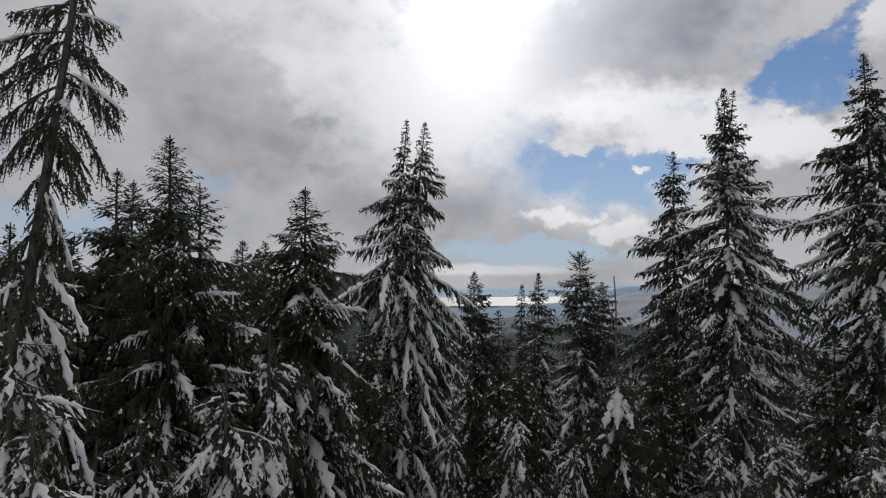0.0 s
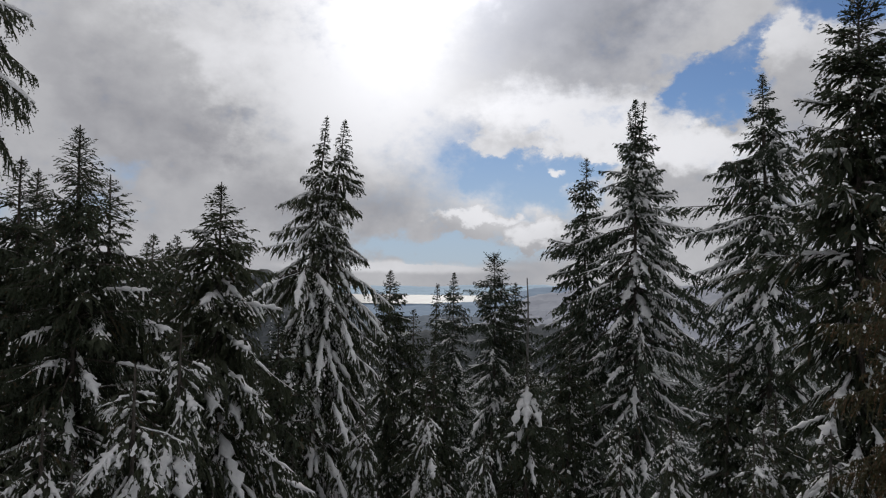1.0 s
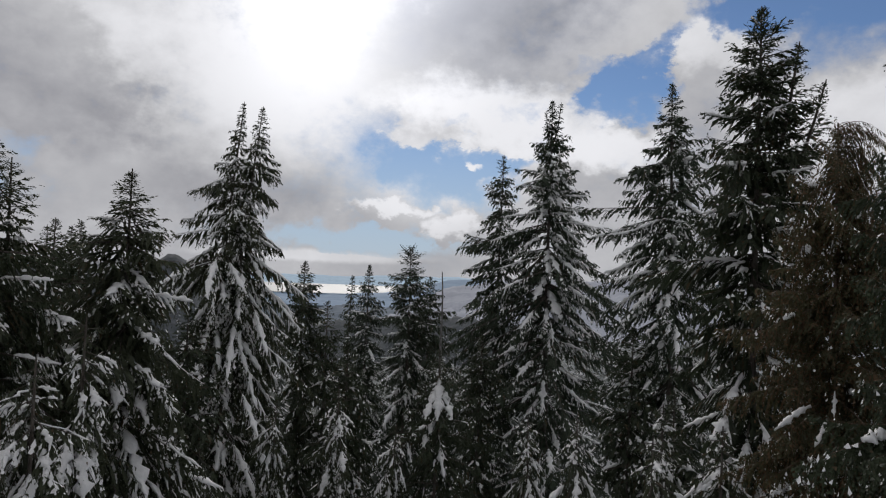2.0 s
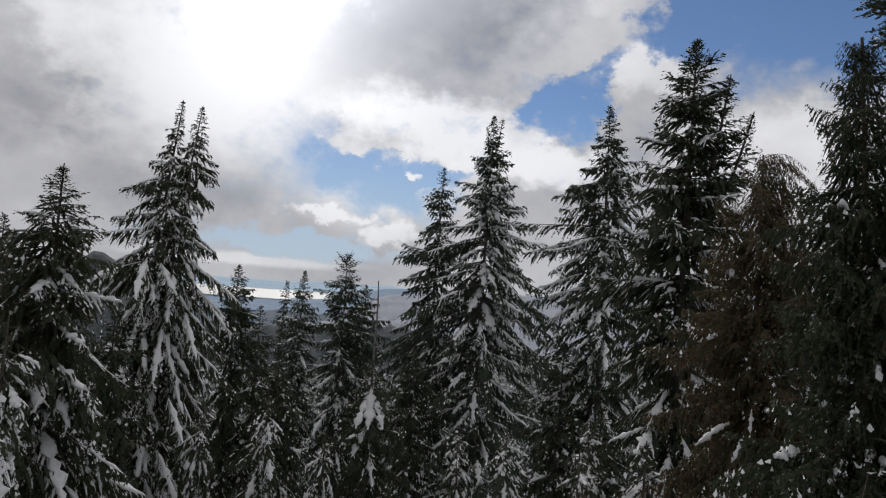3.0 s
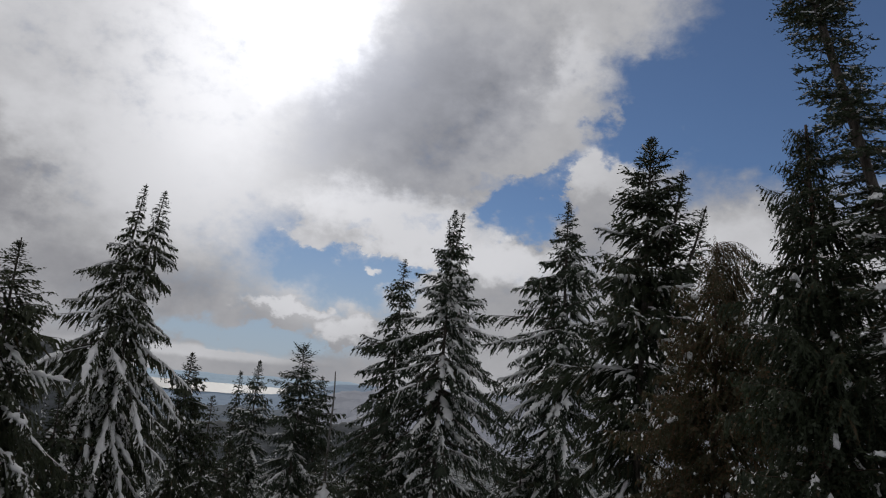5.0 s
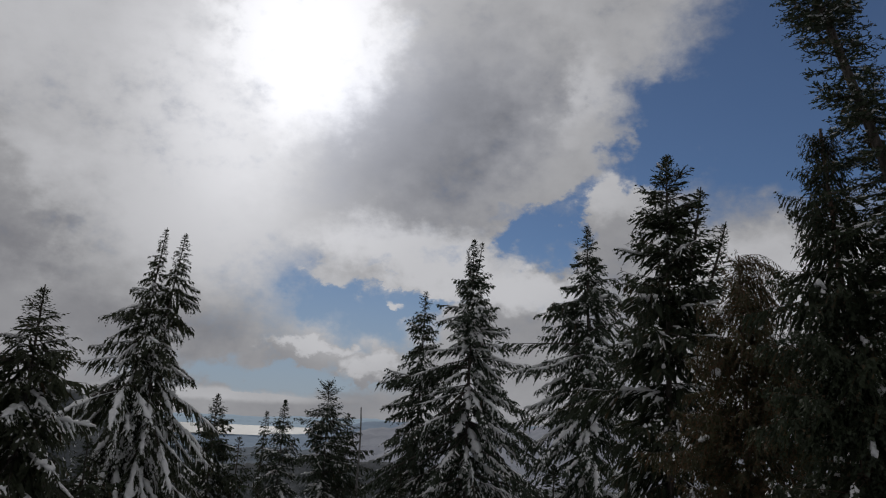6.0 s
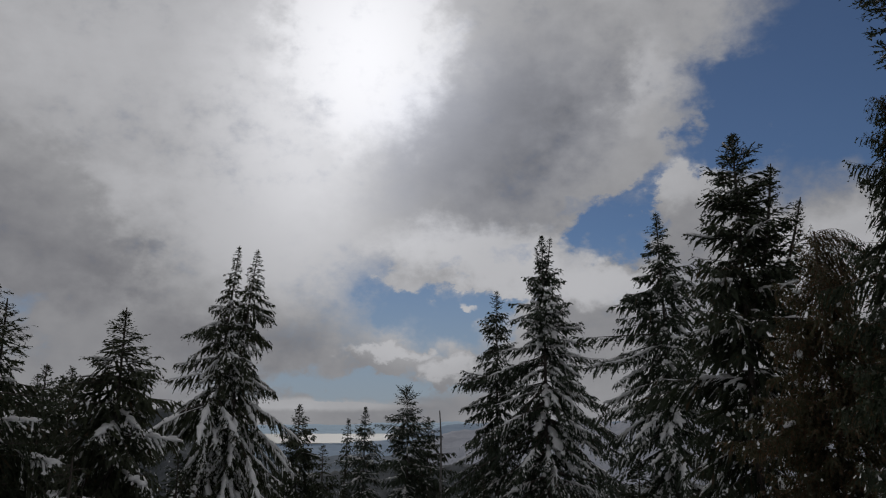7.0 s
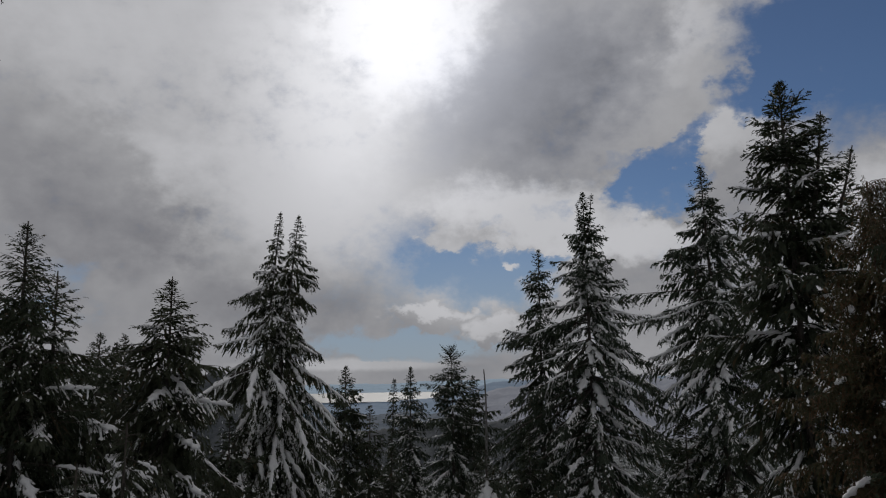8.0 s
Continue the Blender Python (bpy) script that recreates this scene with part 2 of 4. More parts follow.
def ground_z(x, y):
    r = np.hypot(x, y)
    near = -0.13 * np.minimum(r, 200)
    far = -36.0 * np.clip((r - 200) / 1500, 0, 1)
    lumps = 0.35 * np.sin(x * 0.55 + 1.3) * np.sin(y * 0.43) + 1.6 * np.sin(x * 0.031) * np.sin(y * 0.027 + 2) * np.clip(r / 60, 0, 1)
    return near + far + lumps * np.clip(1.4 - r / 900, 0, 1)


def slope_material():
    """Snow near by; woods and snow patches further down."""
    m, n, out = material("snowy_slope")
    place = n.add("ShaderNodeTexCoord").outputs["Object"]
    soft = n.noise(place, 2.0, 6.0).outputs["Fac"]
    snow = n.mix(n.ramp(soft, 0.3, 0.7), (0.70, 0.73, 0.78, 1), (0.83, 0.85, 0.88, 1))
    stands = n.ramp(n.noise(place, 0.05, 9.0, 0.72).outputs["Fac"], 0.50, 0.62)
    wood = n.mix(n.math("MULTIPLY", stands, 0.5), (0.035, 0.045, 0.042, 1), (0.5, 0.53, 0.57, 1))
    col = n.mix(n.ramp(n.vec("LENGTH", place), 45, 90), snow, wood)
    bump = n.add("ShaderNodeBump", Strength=0.6, Distance=0.1, Height=soft)
    b = n.add("ShaderNodeBsdfPrincipled", Base_Color=col, Roughness=0.8, Normal=bump.outputs[0])
    n.tree.links.new(b.outputs[0], out.inputs[0])
    return m


def make_ground():
    rings = np.concatenate([np.linspace(0.002, 60, 61), np.geomspace(63, 4950, 60)])
    ang = np.linspace(0, 2 * np.pi, 145)[:-1]
    r, a = np.meshgrid(rings, ang, indexing="ij")
    x, y = r * np.sin(a), r * np.cos(a)
    verts = np.stack([x, y, ground_z(x, y)], -1).reshape(-1, 3)
    faces = grid_faces(1, len(rings), len(ang), True)
    return tagged(new("ground", quads("ground", verts, faces, slope_material(), True)), "snow-covered mountain slope under the trees", "ground", "", "structure")


make_ground()



# Aerial haze on far hills is painted: tinted base colour plus glow (air).
def haze_material(name, dark, light, air, scale=0.03):
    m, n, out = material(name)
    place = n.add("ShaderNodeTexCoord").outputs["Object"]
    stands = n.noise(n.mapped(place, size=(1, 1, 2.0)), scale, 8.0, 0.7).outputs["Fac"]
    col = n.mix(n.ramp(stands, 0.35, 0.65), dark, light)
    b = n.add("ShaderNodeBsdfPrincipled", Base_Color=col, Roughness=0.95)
    # even emission in place of hazy air before the hill
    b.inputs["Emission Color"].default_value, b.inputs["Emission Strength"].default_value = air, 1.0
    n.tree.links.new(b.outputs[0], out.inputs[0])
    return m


def ridge(name, label, r, az0, az1, tops, rough, mat, deep=400.0, seed=1):
    """A far hill side whose crest follows tops (degrees of azimuth, metres) at the distance r."""
    a = np.linspace(az0, az1, 220)
    crest = np.interp(a, *np.array(tops).T)
    bumps = np.array([noise.fractal(Vector((v * 0.35, seed * 7.3, 0)), 0.6, 2.0, 7) for v in a]) * rough
    rows_n = 26
    f = np.linspace(0, 1, rows_n)[:, None]
    rr = r - deep * 0.5 * (1 - f) * 2
    low = -60.0
    z = low + (crest + bumps - low) * f ** 0.8
    wave = np.array([[noise.fractal(Vector((v * 0.5, k * 0.6, seed)), 0.7, 2.0, 5) for v in a] for k in range(rows_n)]) * rough * 0.8 * (1 - f) * f * 4
    ar = np.radians(a + 1.0)[None]
    z = z + 0.0062 * r
    front = np.stack([rr * np.sin(ar), rr * np.cos(ar), z + wave], -1)
    back = np.stack([(r + deep) * np.sin(ar), (r + deep) * np.cos(ar), np.full_like(ar, low)], -1)
    verts = np.concatenate([front, back]).reshape(-1, 3)
    return tagged(new(name, quads(name, verts, grid_faces(1, rows_n + 1, len(a), False), mat, True)), label, "hill", "", "structure")


# bluish tones and the emitted last colour stand in for haze
HAZE_BLUE = haze_material("far_hills_blue_haze", (0.05, 0.08, 0.11, 1), (0.09, 0.12, 0.15, 1), (0.11, 0.145, 0.20, 1))
HAZE_PALE = haze_material("far_shore_pale_haze", (0.10, 0.14, 0.18, 1), (0.14, 0.18, 0.22, 1), (0.28, 0.35, 0.42, 1))
HAZE_GREY = haze_material("grey_hills_haze", (0.07, 0.08, 0.09, 1), (0.16, 0.17, 0.185, 1), (0.15, 0.155, 0.185, 1))
HILL_NEAR = haze_material("wooded_hill", (0.015, 0.02, 0.018, 1), (0.06, 0.065, 0.07, 1), (0.014, 0.016, 0.02, 1), 0.2)
ridge("backdrop_far_shore", "shore beyond the water, paled by painted blue haze", 4800, -30, 50, [(-30, 5), (0, 0), (6, -6), (12, 8), (50, 5)], 12, HAZE_PALE, 100, 2)
ridge("backdrop_blue_hills", "wooded hills in front of the water, tinted with painted haze", 1900, -40, 60, [(-40, 10), (-4, -36), (0, -41), (5, -42), (8.5, -35), (11, -22), (14, 5), (22, 10), (60, 25)], 5, HAZE_BLUE, 300, 3)
HAZE_DARK = haze_material("dark_hills_haze", (0.03, 0.04, 0.05, 1), (0.06, 0.07, 0.08, 1), (0.045, 0.058, 0.078, 1))
ridge("backdrop_dark_hills", "dark wooded hills below the bright water, blued with painted haze", 1100, -12, 16, [(-12, -25), (0, -41), (4, -40), (6, -32), (9, -38), (16, -36)], 3.5, HAZE_DARK, 200, 6)
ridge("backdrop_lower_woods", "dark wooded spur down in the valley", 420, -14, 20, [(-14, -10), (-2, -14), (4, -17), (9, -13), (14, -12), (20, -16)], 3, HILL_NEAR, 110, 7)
ridge("backdrop_misty_hills", "mountain side with snowy woods, greyed with painted mist", 900, 8, 75, [(8, -45), (11, -22), (14, -2), (18, 8), (24, 12), (32, 15), (50, 24), (75, 30)], 7, HAZE_GREY, 250, 4)
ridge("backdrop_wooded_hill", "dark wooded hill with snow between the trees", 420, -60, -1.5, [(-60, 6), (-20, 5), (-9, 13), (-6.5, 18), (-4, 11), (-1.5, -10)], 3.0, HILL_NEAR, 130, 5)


def make_water():
    m, n, out = material("still_water")
    place = n.add("ShaderNodeTexCoord").outputs["Object"]
    bump = n.add("ShaderNodeBump", Strength=0.05, Distance=1.0, Height=n.noise(place, 0.05, 4.0).outputs["Fac"])
    b = n.add("ShaderNodeBsdfPrincipled", Base_Color=(0.17, 0.172, 0.165, 1), Roughness=0.38, Normal=bump.outputs[0])
    b.inputs["Specular IOR Level"].default_value = 0.16
    n.tree.links.new(b.outputs[0], out.inputs[0])
    ang = np.radians(np.linspace(-34, 56, 60))
    rad = np.linspace(1860, 4900, 12)
    r, a = np.meshgrid(rad, ang, indexing="ij")
    verts = np.stack([r * np.sin(a), r * np.cos(a), np.full_like(r, -27.0)], -1).reshape(-1, 3)
    return tagged(new("water", quads("water", verts, grid_faces(1, len(rad), len(ang), False), m)), "bright water of a distant strait", "water", "", "structure")


make_water()

# ---- trees ----
STYLES = {
    # start angle at the tip and at the foot, sag, sideways droop, hang, upturn, forward angle
    "hemlock": dict(e_top=14, e_low=-46, turn=8.0, sag=30, drop=0.95, hang=0.8, lift=16, fan=44, mat=HEMLOCK, bark=BARK, spray=0.6, gap=0.36, ramp=5.4, bed=2.1, fat=0.064, pad=(0.5, 0.95, 0.42, 0.8), lace=1.9),
    "droopy": dict(weep=True, e_top=14, e_low=-30, turn=6.0, sag=40, drop=1.0, hang=0.9, lift=6, fan=46, mat=HEMLOCK, bark=BARK, spray=0.6, gap=0.5, ramp=7.0, slim=0.7, rag=0.35, twig=0.2, longest=0.34, full=1.8, wide=1.3, pad=(0.3, 0.6, 0.5, 0.3)),
    "fir": dict(e_top=26, e_low=-30, turn=8.5, sag=14, drop=0.75, hang=0.6, lift=20, fan=44, mat=FIR, bark=BARK, spray=0.55, gap=0.42, ramp=4.6, bed=1.6, fat=0.072, rag=0.26, lace=1.5),
    "dark": dict(e_top=28, e_low=-26, sag=24, drop=0.9, hang=0.8, lift=14, fan=48, mat=DARK, bark=BARK, spray=0.6, wide=1.2, fat=0.055, pad=(0.15, 0.4, 0.6, 0.45), gap=0.3, ramp=5.0, lace=1.1),
    "dense": dict(e_top=36, e_low=-22, turn=6.5, sag=20, drop=0.75, hang=0.6, lift=22, fan=44, mat=DARK, bark=BARK, spray=0.5, gap=0.34, ramp=6.0, slim=0.75, lace=1.2, full=1.1, rag=0.2),
    "cedar": dict(weep=True, e_top=24, e_low=-24, sag=34, drop=1.3, hang=1.2, lift=24, fan=44, mat=CEDAR, bark=RED_BARK, spray=1.1, lace=0.9, full=1.5, wood=0.42, pad=(0.06, 0.2, 0.8, 0.0), gap=0.3, ramp=4.0, dust=0.0, slim=0.5, twig=0.13, longest=0.32, apart=0.5, close=0.3, wide=1.4, rag=0.2),
    "snowed": dict(weep=True, e_top=-12, e_low=-62, sag=20, drop=0.7, hang=0.6, lift=4, turn=1.6, fan=42, mat=HEMLOCK, bark=BARK, spray=0.5, gap=0.26, ramp=0.9, slim=0.9, lace=1.7, bed=1.1, pad=(0.3, 0.7, 0.42, 0.8)),
}

STYLES["broad_fir"] = dict(STYLES["fir"], e_low=-19, sag=20)
STYLES["curly"] = dict(STYLES["fir"], e_top=18, e_low=-24, turn=7.0, sag=6, drop=0.25, hang=-0.15, lift=34, spray=-0.15, fan=60, gap=0.2, rag=0.16, slim=0.6, mat=DARK, twig=0.2, longest=0.2)
STYLES["shaggy"] = dict(STYLES["dense"], drop=1.3, hang=1.0, lift=10, e_top=26, sag=30, twig=0.2, rag=0.16, full=1.5)
STYLES["dark_cedar"] = dict(STYLES["cedar"], mat=DARK)


def grow(rng, st, path_at, length, prof, g, dens, snow, away=None, drapes=(), thin=None, clear=None):
    """One stem's boughs: limbs, needles and snow as (vertices, faces)."""
    n = max(6, int(length * 9.4 * dens))
    deep = 0.12 + (length - 0.12) * ((np.arange(n) + rng.random(n)) / n) ** 1.6
    gap = st.get("gap", 0.36)
    whorl = np.round(deep / gap) * gap + rng.normal(0, 0.05, n) + 0.12 * np.sin(deep * 7)
    inner = rng.random(n) < 0.34
    deep = np.clip(np.where(inner | (whorl < 1.3), deep, whorl), 0.04, length)
    order = np.argsort(deep)
    deep, inner = deep[order], inner[order]
    if thin is not None:
        keep = (deep < thin) | (rng.random(len(deep)) < 0.22)
        deep, inner = deep[keep], inner[keep]
    if clear is not None:
        keep = (deep < clear[0]) | (deep > clear[1]) | (rng.random(len(deep)) < 0.45)
        deep, inner = deep[keep], inner[keep]
    own = len(deep)
    deep = np.concatenate([deep, [d[0] for d in drapes]])
    n = len(deep)
    zs, rs = np.array(prof).T
    reach = np.interp(deep, zs, rs)
    az = np.arange(n) * 2.39996 + rng.normal(0, 0.5, n)
    # lobes: some flanks reach further out than others
    ph = rng.uniform(0, 6.28, 4)
    lobe = 1 + st.get("rag", 0.24) * (0.6 * np.sin(2 * az + ph[0] + 1.3 * deep) + 0.6 * np.sin(3 * az + ph[1] - 1.9 * deep) + 0.5 * np.sin(ph[2] + 3.1 * deep))
    size = reach * lobe * rng.uniform(0.7, 1.14, n) * np.where(rng.random(n) < 0.14, 1.15, 1) + 0.05 * np.clip(deep, 0.2, 1)
    size[:own] *= np.where(inner, 0.6, 1.06)
    if away is not None:
        size *= 1 - 0.45 * np.clip(np.cos(az - away), 0, 1)
    for extra, (_, turn, long, *_) in enumerate(drapes):
        az[own + extra], size[own + extra] = turn, long
    low = np.clip(deep / st.get("turn", 7.0), 0, 1) ** 0.9
    e0 = np.radians(st["e_top"] + 24 * np.clip(1 - deep / 1.2, 0, 1) + (st["e_low"] - st["e_top"]) * low + rng.normal(0, 9, n))
    e0[own:] = [math.radians(d[4] if len(d) > 4 else -36) for d in drapes]
    sag = np.radians(st["sag"] * (0.5 + 0.7 * low) * rng.uniform(0.6, 1.4, n))
    sag[own:] = np.where([len(d) > 6 for d in drapes], np.radians([d[6] if len(d) > 6 else 0 for d in drapes]), sag[own:])
    lift = np.radians(st["lift"] * rng.uniform(0.2, 1.6, n))
    k = 8
    s = np.linspace(0, 1, k)
    bend = e0[:, None] - sag[:, None] * s ** 0.9 + (lift + sag * 0.25)[:, None] * np.clip(s - 0.55, 0, 1) * 2
    swing = az[:, None] + rng.normal(0, 0.2, n)[:, None] * s
    step = np.stack([np.cos(bend) * np.sin(swing), np.cos(bend) * np.cos(swing), np.sin(bend)], -1) * (size / (k - 1))[:, None, None]
    axis = path_at(deep)[:, None] + np.concatenate([np.zeros((n, 1, 3)), np.cumsum(step[:, :-1], 1)], 1)
    thick = (0.005 + 0.010 * size)[:, None] * (1.05 - s) * st.get("wood", 1.0)
    limbs = tubes(axis[:, ::2], thick[:, ::2] * 1.1, 3) if g > 0.075 else tubes(axis, thick, 4)

    # side branchlets, most of them hanging
    m = np.maximum(4, (size / (st.get("apart", 0.66) * g)).astype(int))
    who = np.repeat(np.arange(n), m)
    q = np.concatenate([np.arange(c) for c in m])
    sj = np.clip(0.08 + 0.92 * (q + rng.random(len(q))) / m[who], 0, 0.999)
    at = sj * (k - 1)
    i0 = at.astype(int)
    fr = (at - i0)[:, None]
    root = axis[who, i0] * (1 - fr) + axis[who, i0 + 1] * fr
    tang = unit(axis[who, i0 + 1] - axis[who, i0])
    side = unit(np.cross(tang, UP)) * np.where(q % 2, 1, -1)[:, None]
    weigh = 1.0 + 0 * sj if st.get("weep") else np.clip(0.05 + deep[who] / 2.6, 0, 1)
    fan = np.radians(st["fan"] * (1 - 0.3 * low[who]) + rng.normal(0, 14, len(q)))[:, None]
    out = unit(tang * np.cos(fan) + side * np.sin(fan) + UP * (rng.normal(0, 0.2, len(q)) - st["drop"] * weigh * rng.uniform(0.15, 1.5, len(q)))[:, None])
    blen = (st.get("twig", 0.27) * size[who] + 0.19 * np.clip(0.16 + deep[who] / 1.5, 0, 1)) * (1.04 - sj) ** 0.55 * np.clip(0.55 + sj / 0.5, 0.6, 1) * rng.uniform(0.5, 1.3, len(q)) + 0.3 * g * np.clip(0.3 + deep[who], 0, 1)
    blen = np.minimum(blen, st.get("longest", 0.55))
    hang = st["hang"] * weigh * rng.uniform(0.3, 1.3, len(q))

    def twig(u, j):
        return root[j] + (out[j] * u[:, None] - UP * (hang[j] * u * u * 0.6)[:, None]) * blen[j][:, None]

    # a narrow plume along each branchlet, and needle sprigs round it
    every = np.arange(len(q))
    small = np.clip(0.45 + 0.3 * deep[who], 0, 1)
    plume = st.get("full", 1.0) * (0.25 * g + 0.06 * blen if g > 0.07 else 0.16 * g + 0 * blen) * rng.uniform(0.6, 1.3, len(q)) * small
    flat = unit(np.cross(out, UP + rng.normal(0, 0.7, (len(q), 3)))) * plume[:, None]
    foot, end = twig(np.full(len(q), 0.0), every), twig(np.full(len(q), 0.95), every)
    mid = twig(rng.uniform(0.4, 0.75, len(q)), every)
    vanes = np.stack([foot, mid + flat, end, foot, end, mid - flat], 1)
    c = np.maximum(2, (blen / (st.get("close", 0.32) * g)).astype(int))
    j = np.repeat(every, c)
    w = np.concatenate([np.arange(a) for a in c])
    u = (w + rng.random(len(w))) / c[j]
    p = twig(u, j)
    t = unit(out[j] - UP * (1.2 * hang[j] * u)[:, None])
    sv = unit(np.cross(t, UP) + 1e-6) * np.where(w % 2, 1, -1)[:, None]
    d = unit(t * 0.75 + sv * rng.uniform(0.0, 0.9 if g > 0.07 else 1.5, len(w))[:, None] - UP * (st["spray"] * weigh[j] * rng.uniform(-0.2, 1.1, len(w)))[:, None] + rng.normal(0, 0.28, (len(w), 3)))
    ln = g * small[j] * rng.uniform(0.55, 1.4, len(w)) * (1.1 - 0.35 * u)
    half = unit(np.cross(d, UP + rng.normal(0, 0.8, (len(w), 3)))) * (ln * 0.33 * st.get("wide", 1.0) * rng.uniform(0.6, 1.3, len(w)))[:, None]
    leaf = np.stack([p - half * 0.5, p + d * (0.45 * ln)[:, None] + half, p + d * ln[:, None]], 1)
    points = np.concatenate([leaf.reshape(-1, 3), vanes.reshape(-1, 3)])
    needles = points, np.arange(len(points)).reshape(-1, 3)

    # snow: a load on some boughs with fingers on their branchlets, flecks and dust elsewhere
    chance = snow * (0.05 + 0.6 * np.clip(deep / st["ramp"] - 0.15, 0, 1) ** 1.4)
    load = np.where(rng.random(n) < chance, rng.uniform(0.55, 1.15, n), 0.0)
    load[own:] = [d[3] if len(d) > 3 else 1.3 for d in drapes]
    fleck = np.clip(snow * (0.15 + 0.8 * np.clip(deep / st["ramp"], 0, 1) ** 1.4) * rng.uniform(0.2, 1.3, n), 0, 1.3)
    pieces, single = [], []
    heavy = np.where((load > 0) & (size > 0.3))[0]
    start = np.where(load > 1.2, 0.15, rng.uniform(0.15, 0.5, n))
    start[own:] = [d[5] if len(d) > 5 else 0.15 for d in drapes]
    low_len, high_len, plump, grip = st.get("pad", (0.35, 0.75, 0.42, 0.62))
    stop = np.minimum(1.0, start + np.minimum(rng.uniform(low_len, high_len, n), st.get("bed", 0.75) / size))
    stop[own:] = 1.0
    fin = np.linspace(0, 1, 13)
    held_by = (load[who] > 0) & (sj > start[who] - 0.05) & (sj < stop[who]) & (rng.random(len(q)) < grip) & (blen > 0.1)
    fleckd = (load[who] == 0) & (rng.random(len(q)) < 0.05 * fleck[who] ** 1.5) & (blen > 0.1)

    def fingers(some, uu=np.array([0.0, 0.4, 0.75, 1.0]), taper=np.array([1.0, 1.0, 0.75, 0.22])):
        far_out = rng.uniform(0.3, 0.9, len(some)) * np.clip(1.25 + 0.35 * out[some][:, 2], 0.5, 1)
        run = np.stack([twig(a * far_out, some) for a in uu], 1)
        fat = (0.014 + 0.050 * blen[some] * np.maximum(load[who[some]], 0.6) * rng.uniform(0.5, 1.5, len(some)))[:, None] * st.get("slim", 1.0)
        wd = fat * taper
        return pads(rng, run + UP * 0.012, wd, wd * 0.6, FINGER)

    for b in heavy:
        ss = (start[b] + (stop[b] - start[b]) * fin) * (k - 1)
        a0 = np.minimum(ss.astype(int), k - 2)
        f0 = (ss - a0)[:, None]
        run = (axis[b, a0] * (1 - f0) + axis[b, a0 + 1] * f0)[None]
        hump = np.sin(np.pi * np.clip(fin * 0.96 + 0.02, 0, 1)) ** 0.5 * np.clip(0.75 + 0.34 * np.sin(fin * rng.uniform(11, 17) + rng.random() * 6) + 0.26 * np.sin(fin * 31 + rng.random() * 6), 0.12, 1.3)
        wd = ((0.03 + st.get("fat", 0.072) * min(size[b], 1.7) * load[b]) * hump * (st.get("slim", 1.0) if b < own or st.get("weep") else 1.0))[None]
        shape = [pads(rng, run + UP * 0.012, wd, wd * plump + 0.014)]
        some = np.where(held_by & (who == b))[0]
        if len(some):
            shape.append(fingers(some))
        single.append((load[b] * size[b], merge(shape)))
    some = np.where(fleckd)[0]
    if len(some):
        pieces.append(fingers(some, np.array([0.1, 0.6, 1.0]), np.array([0.6, 0.9, 0.3])))
    # thin folds of snow lying along single branchlets
    clump = root * 2.2
    patchy = np.clip(0.8 + 1.2 * (np.sin(clump[:, 0] + 1.7 * np.sin(clump[:, 2])) + np.sin(clump[:, 1] * 1.3 + clump[:, 2] * 1.9 + 2)), 0, 2.2)
    odds = np.clip((0.36 * fleck[who] + 0.5 * np.minimum(load[who], 1)) * patchy, 0, 0.95) * st.get("lace", 1.0) * (blen > 0.08)
    laid = np.concatenate([np.where(rng.random(len(q)) < odds * f)[0] for f in (1.0, 0.5)])
    if len(laid):
        mid_u = rng.uniform(0.05, 0.95, len(laid))
        long = np.minimum(rng.uniform(0.7, 1.9, len(laid)) * g, 0.75 * blen[laid])
        broad = long * rng.uniform(0.16, 0.40, len(laid))
        spin = rng.normal(0, 0.35, len(laid))[:, None]
        run, over = unit(out[laid] - UP * (hang[laid] * mid_u)[:, None]), unit(np.cross(out[laid], UP))
        run, over = run * np.cos(spin) + over * np.sin(spin), over * np.cos(spin) - run * np.sin(spin)
        run, over = run * long[:, None] * 0.5, over * broad[:, None]
        face = unit(np.cross(over, run))
        m1 = twig(mid_u, laid) + face * np.where(face[:, 2:] < 0, -1, 1) * 0.014 + UP * 0.012
        wig = rng.uniform(0.5, 1.2, (4, len(laid), 1))
        fold = np.stack([m1 - run * wig[0], m1 + over * wig[1] - UP * 0.012, m1 + run * wig[2], m1 - over * wig[3] - UP * 0.012], 1)
        pieces.append((fold.reshape(-1, 3), np.arange(len(laid) * 4).reshape(-1, 4)))
    dusted = np.where(rng.random(len(w)) < ((0.016 * fleck + 0.03 * np.minimum(load, 1)) * st.get("dust", 1.0))[who[j]])[0]
    if len(dusted):
        lift_up, slim_side = p[dusted] + UP * 0.014, unit(half[dusted]) * (0.15 * ln[dusted])[:, None]
        ahead = d[dusted] * ln[dusted][:, None]
        top = np.stack([lift_up, lift_up + ahead * 0.45 + slim_side, lift_up + ahead, lift_up + ahead * 0.45 - slim_side], 1)
        pieces.append((top.reshape(-1, 3), np.arange(len(dusted) * 4).reshape(-1, 4)))
    lined = np.where((size > 0.35) & (rng.random(n) < 0.75 * fleck * np.clip(2.6 - size, 0.25, 1)))[0]
    if len(lined) and st.get("dust", 1.0) > 0:
        run = axis[lined][:, 1:] + UP * 0.012 + rng.normal(0, 0.02, (len(lined), k - 1, 3)) * [1, 1, 0.3]
        beads = rng.uniform(0.3, 1.6, (len(lined), k - 1)) * np.array([0.5, 0.9, 1.1, 1.1, 1.0, 0.7, 0.2])
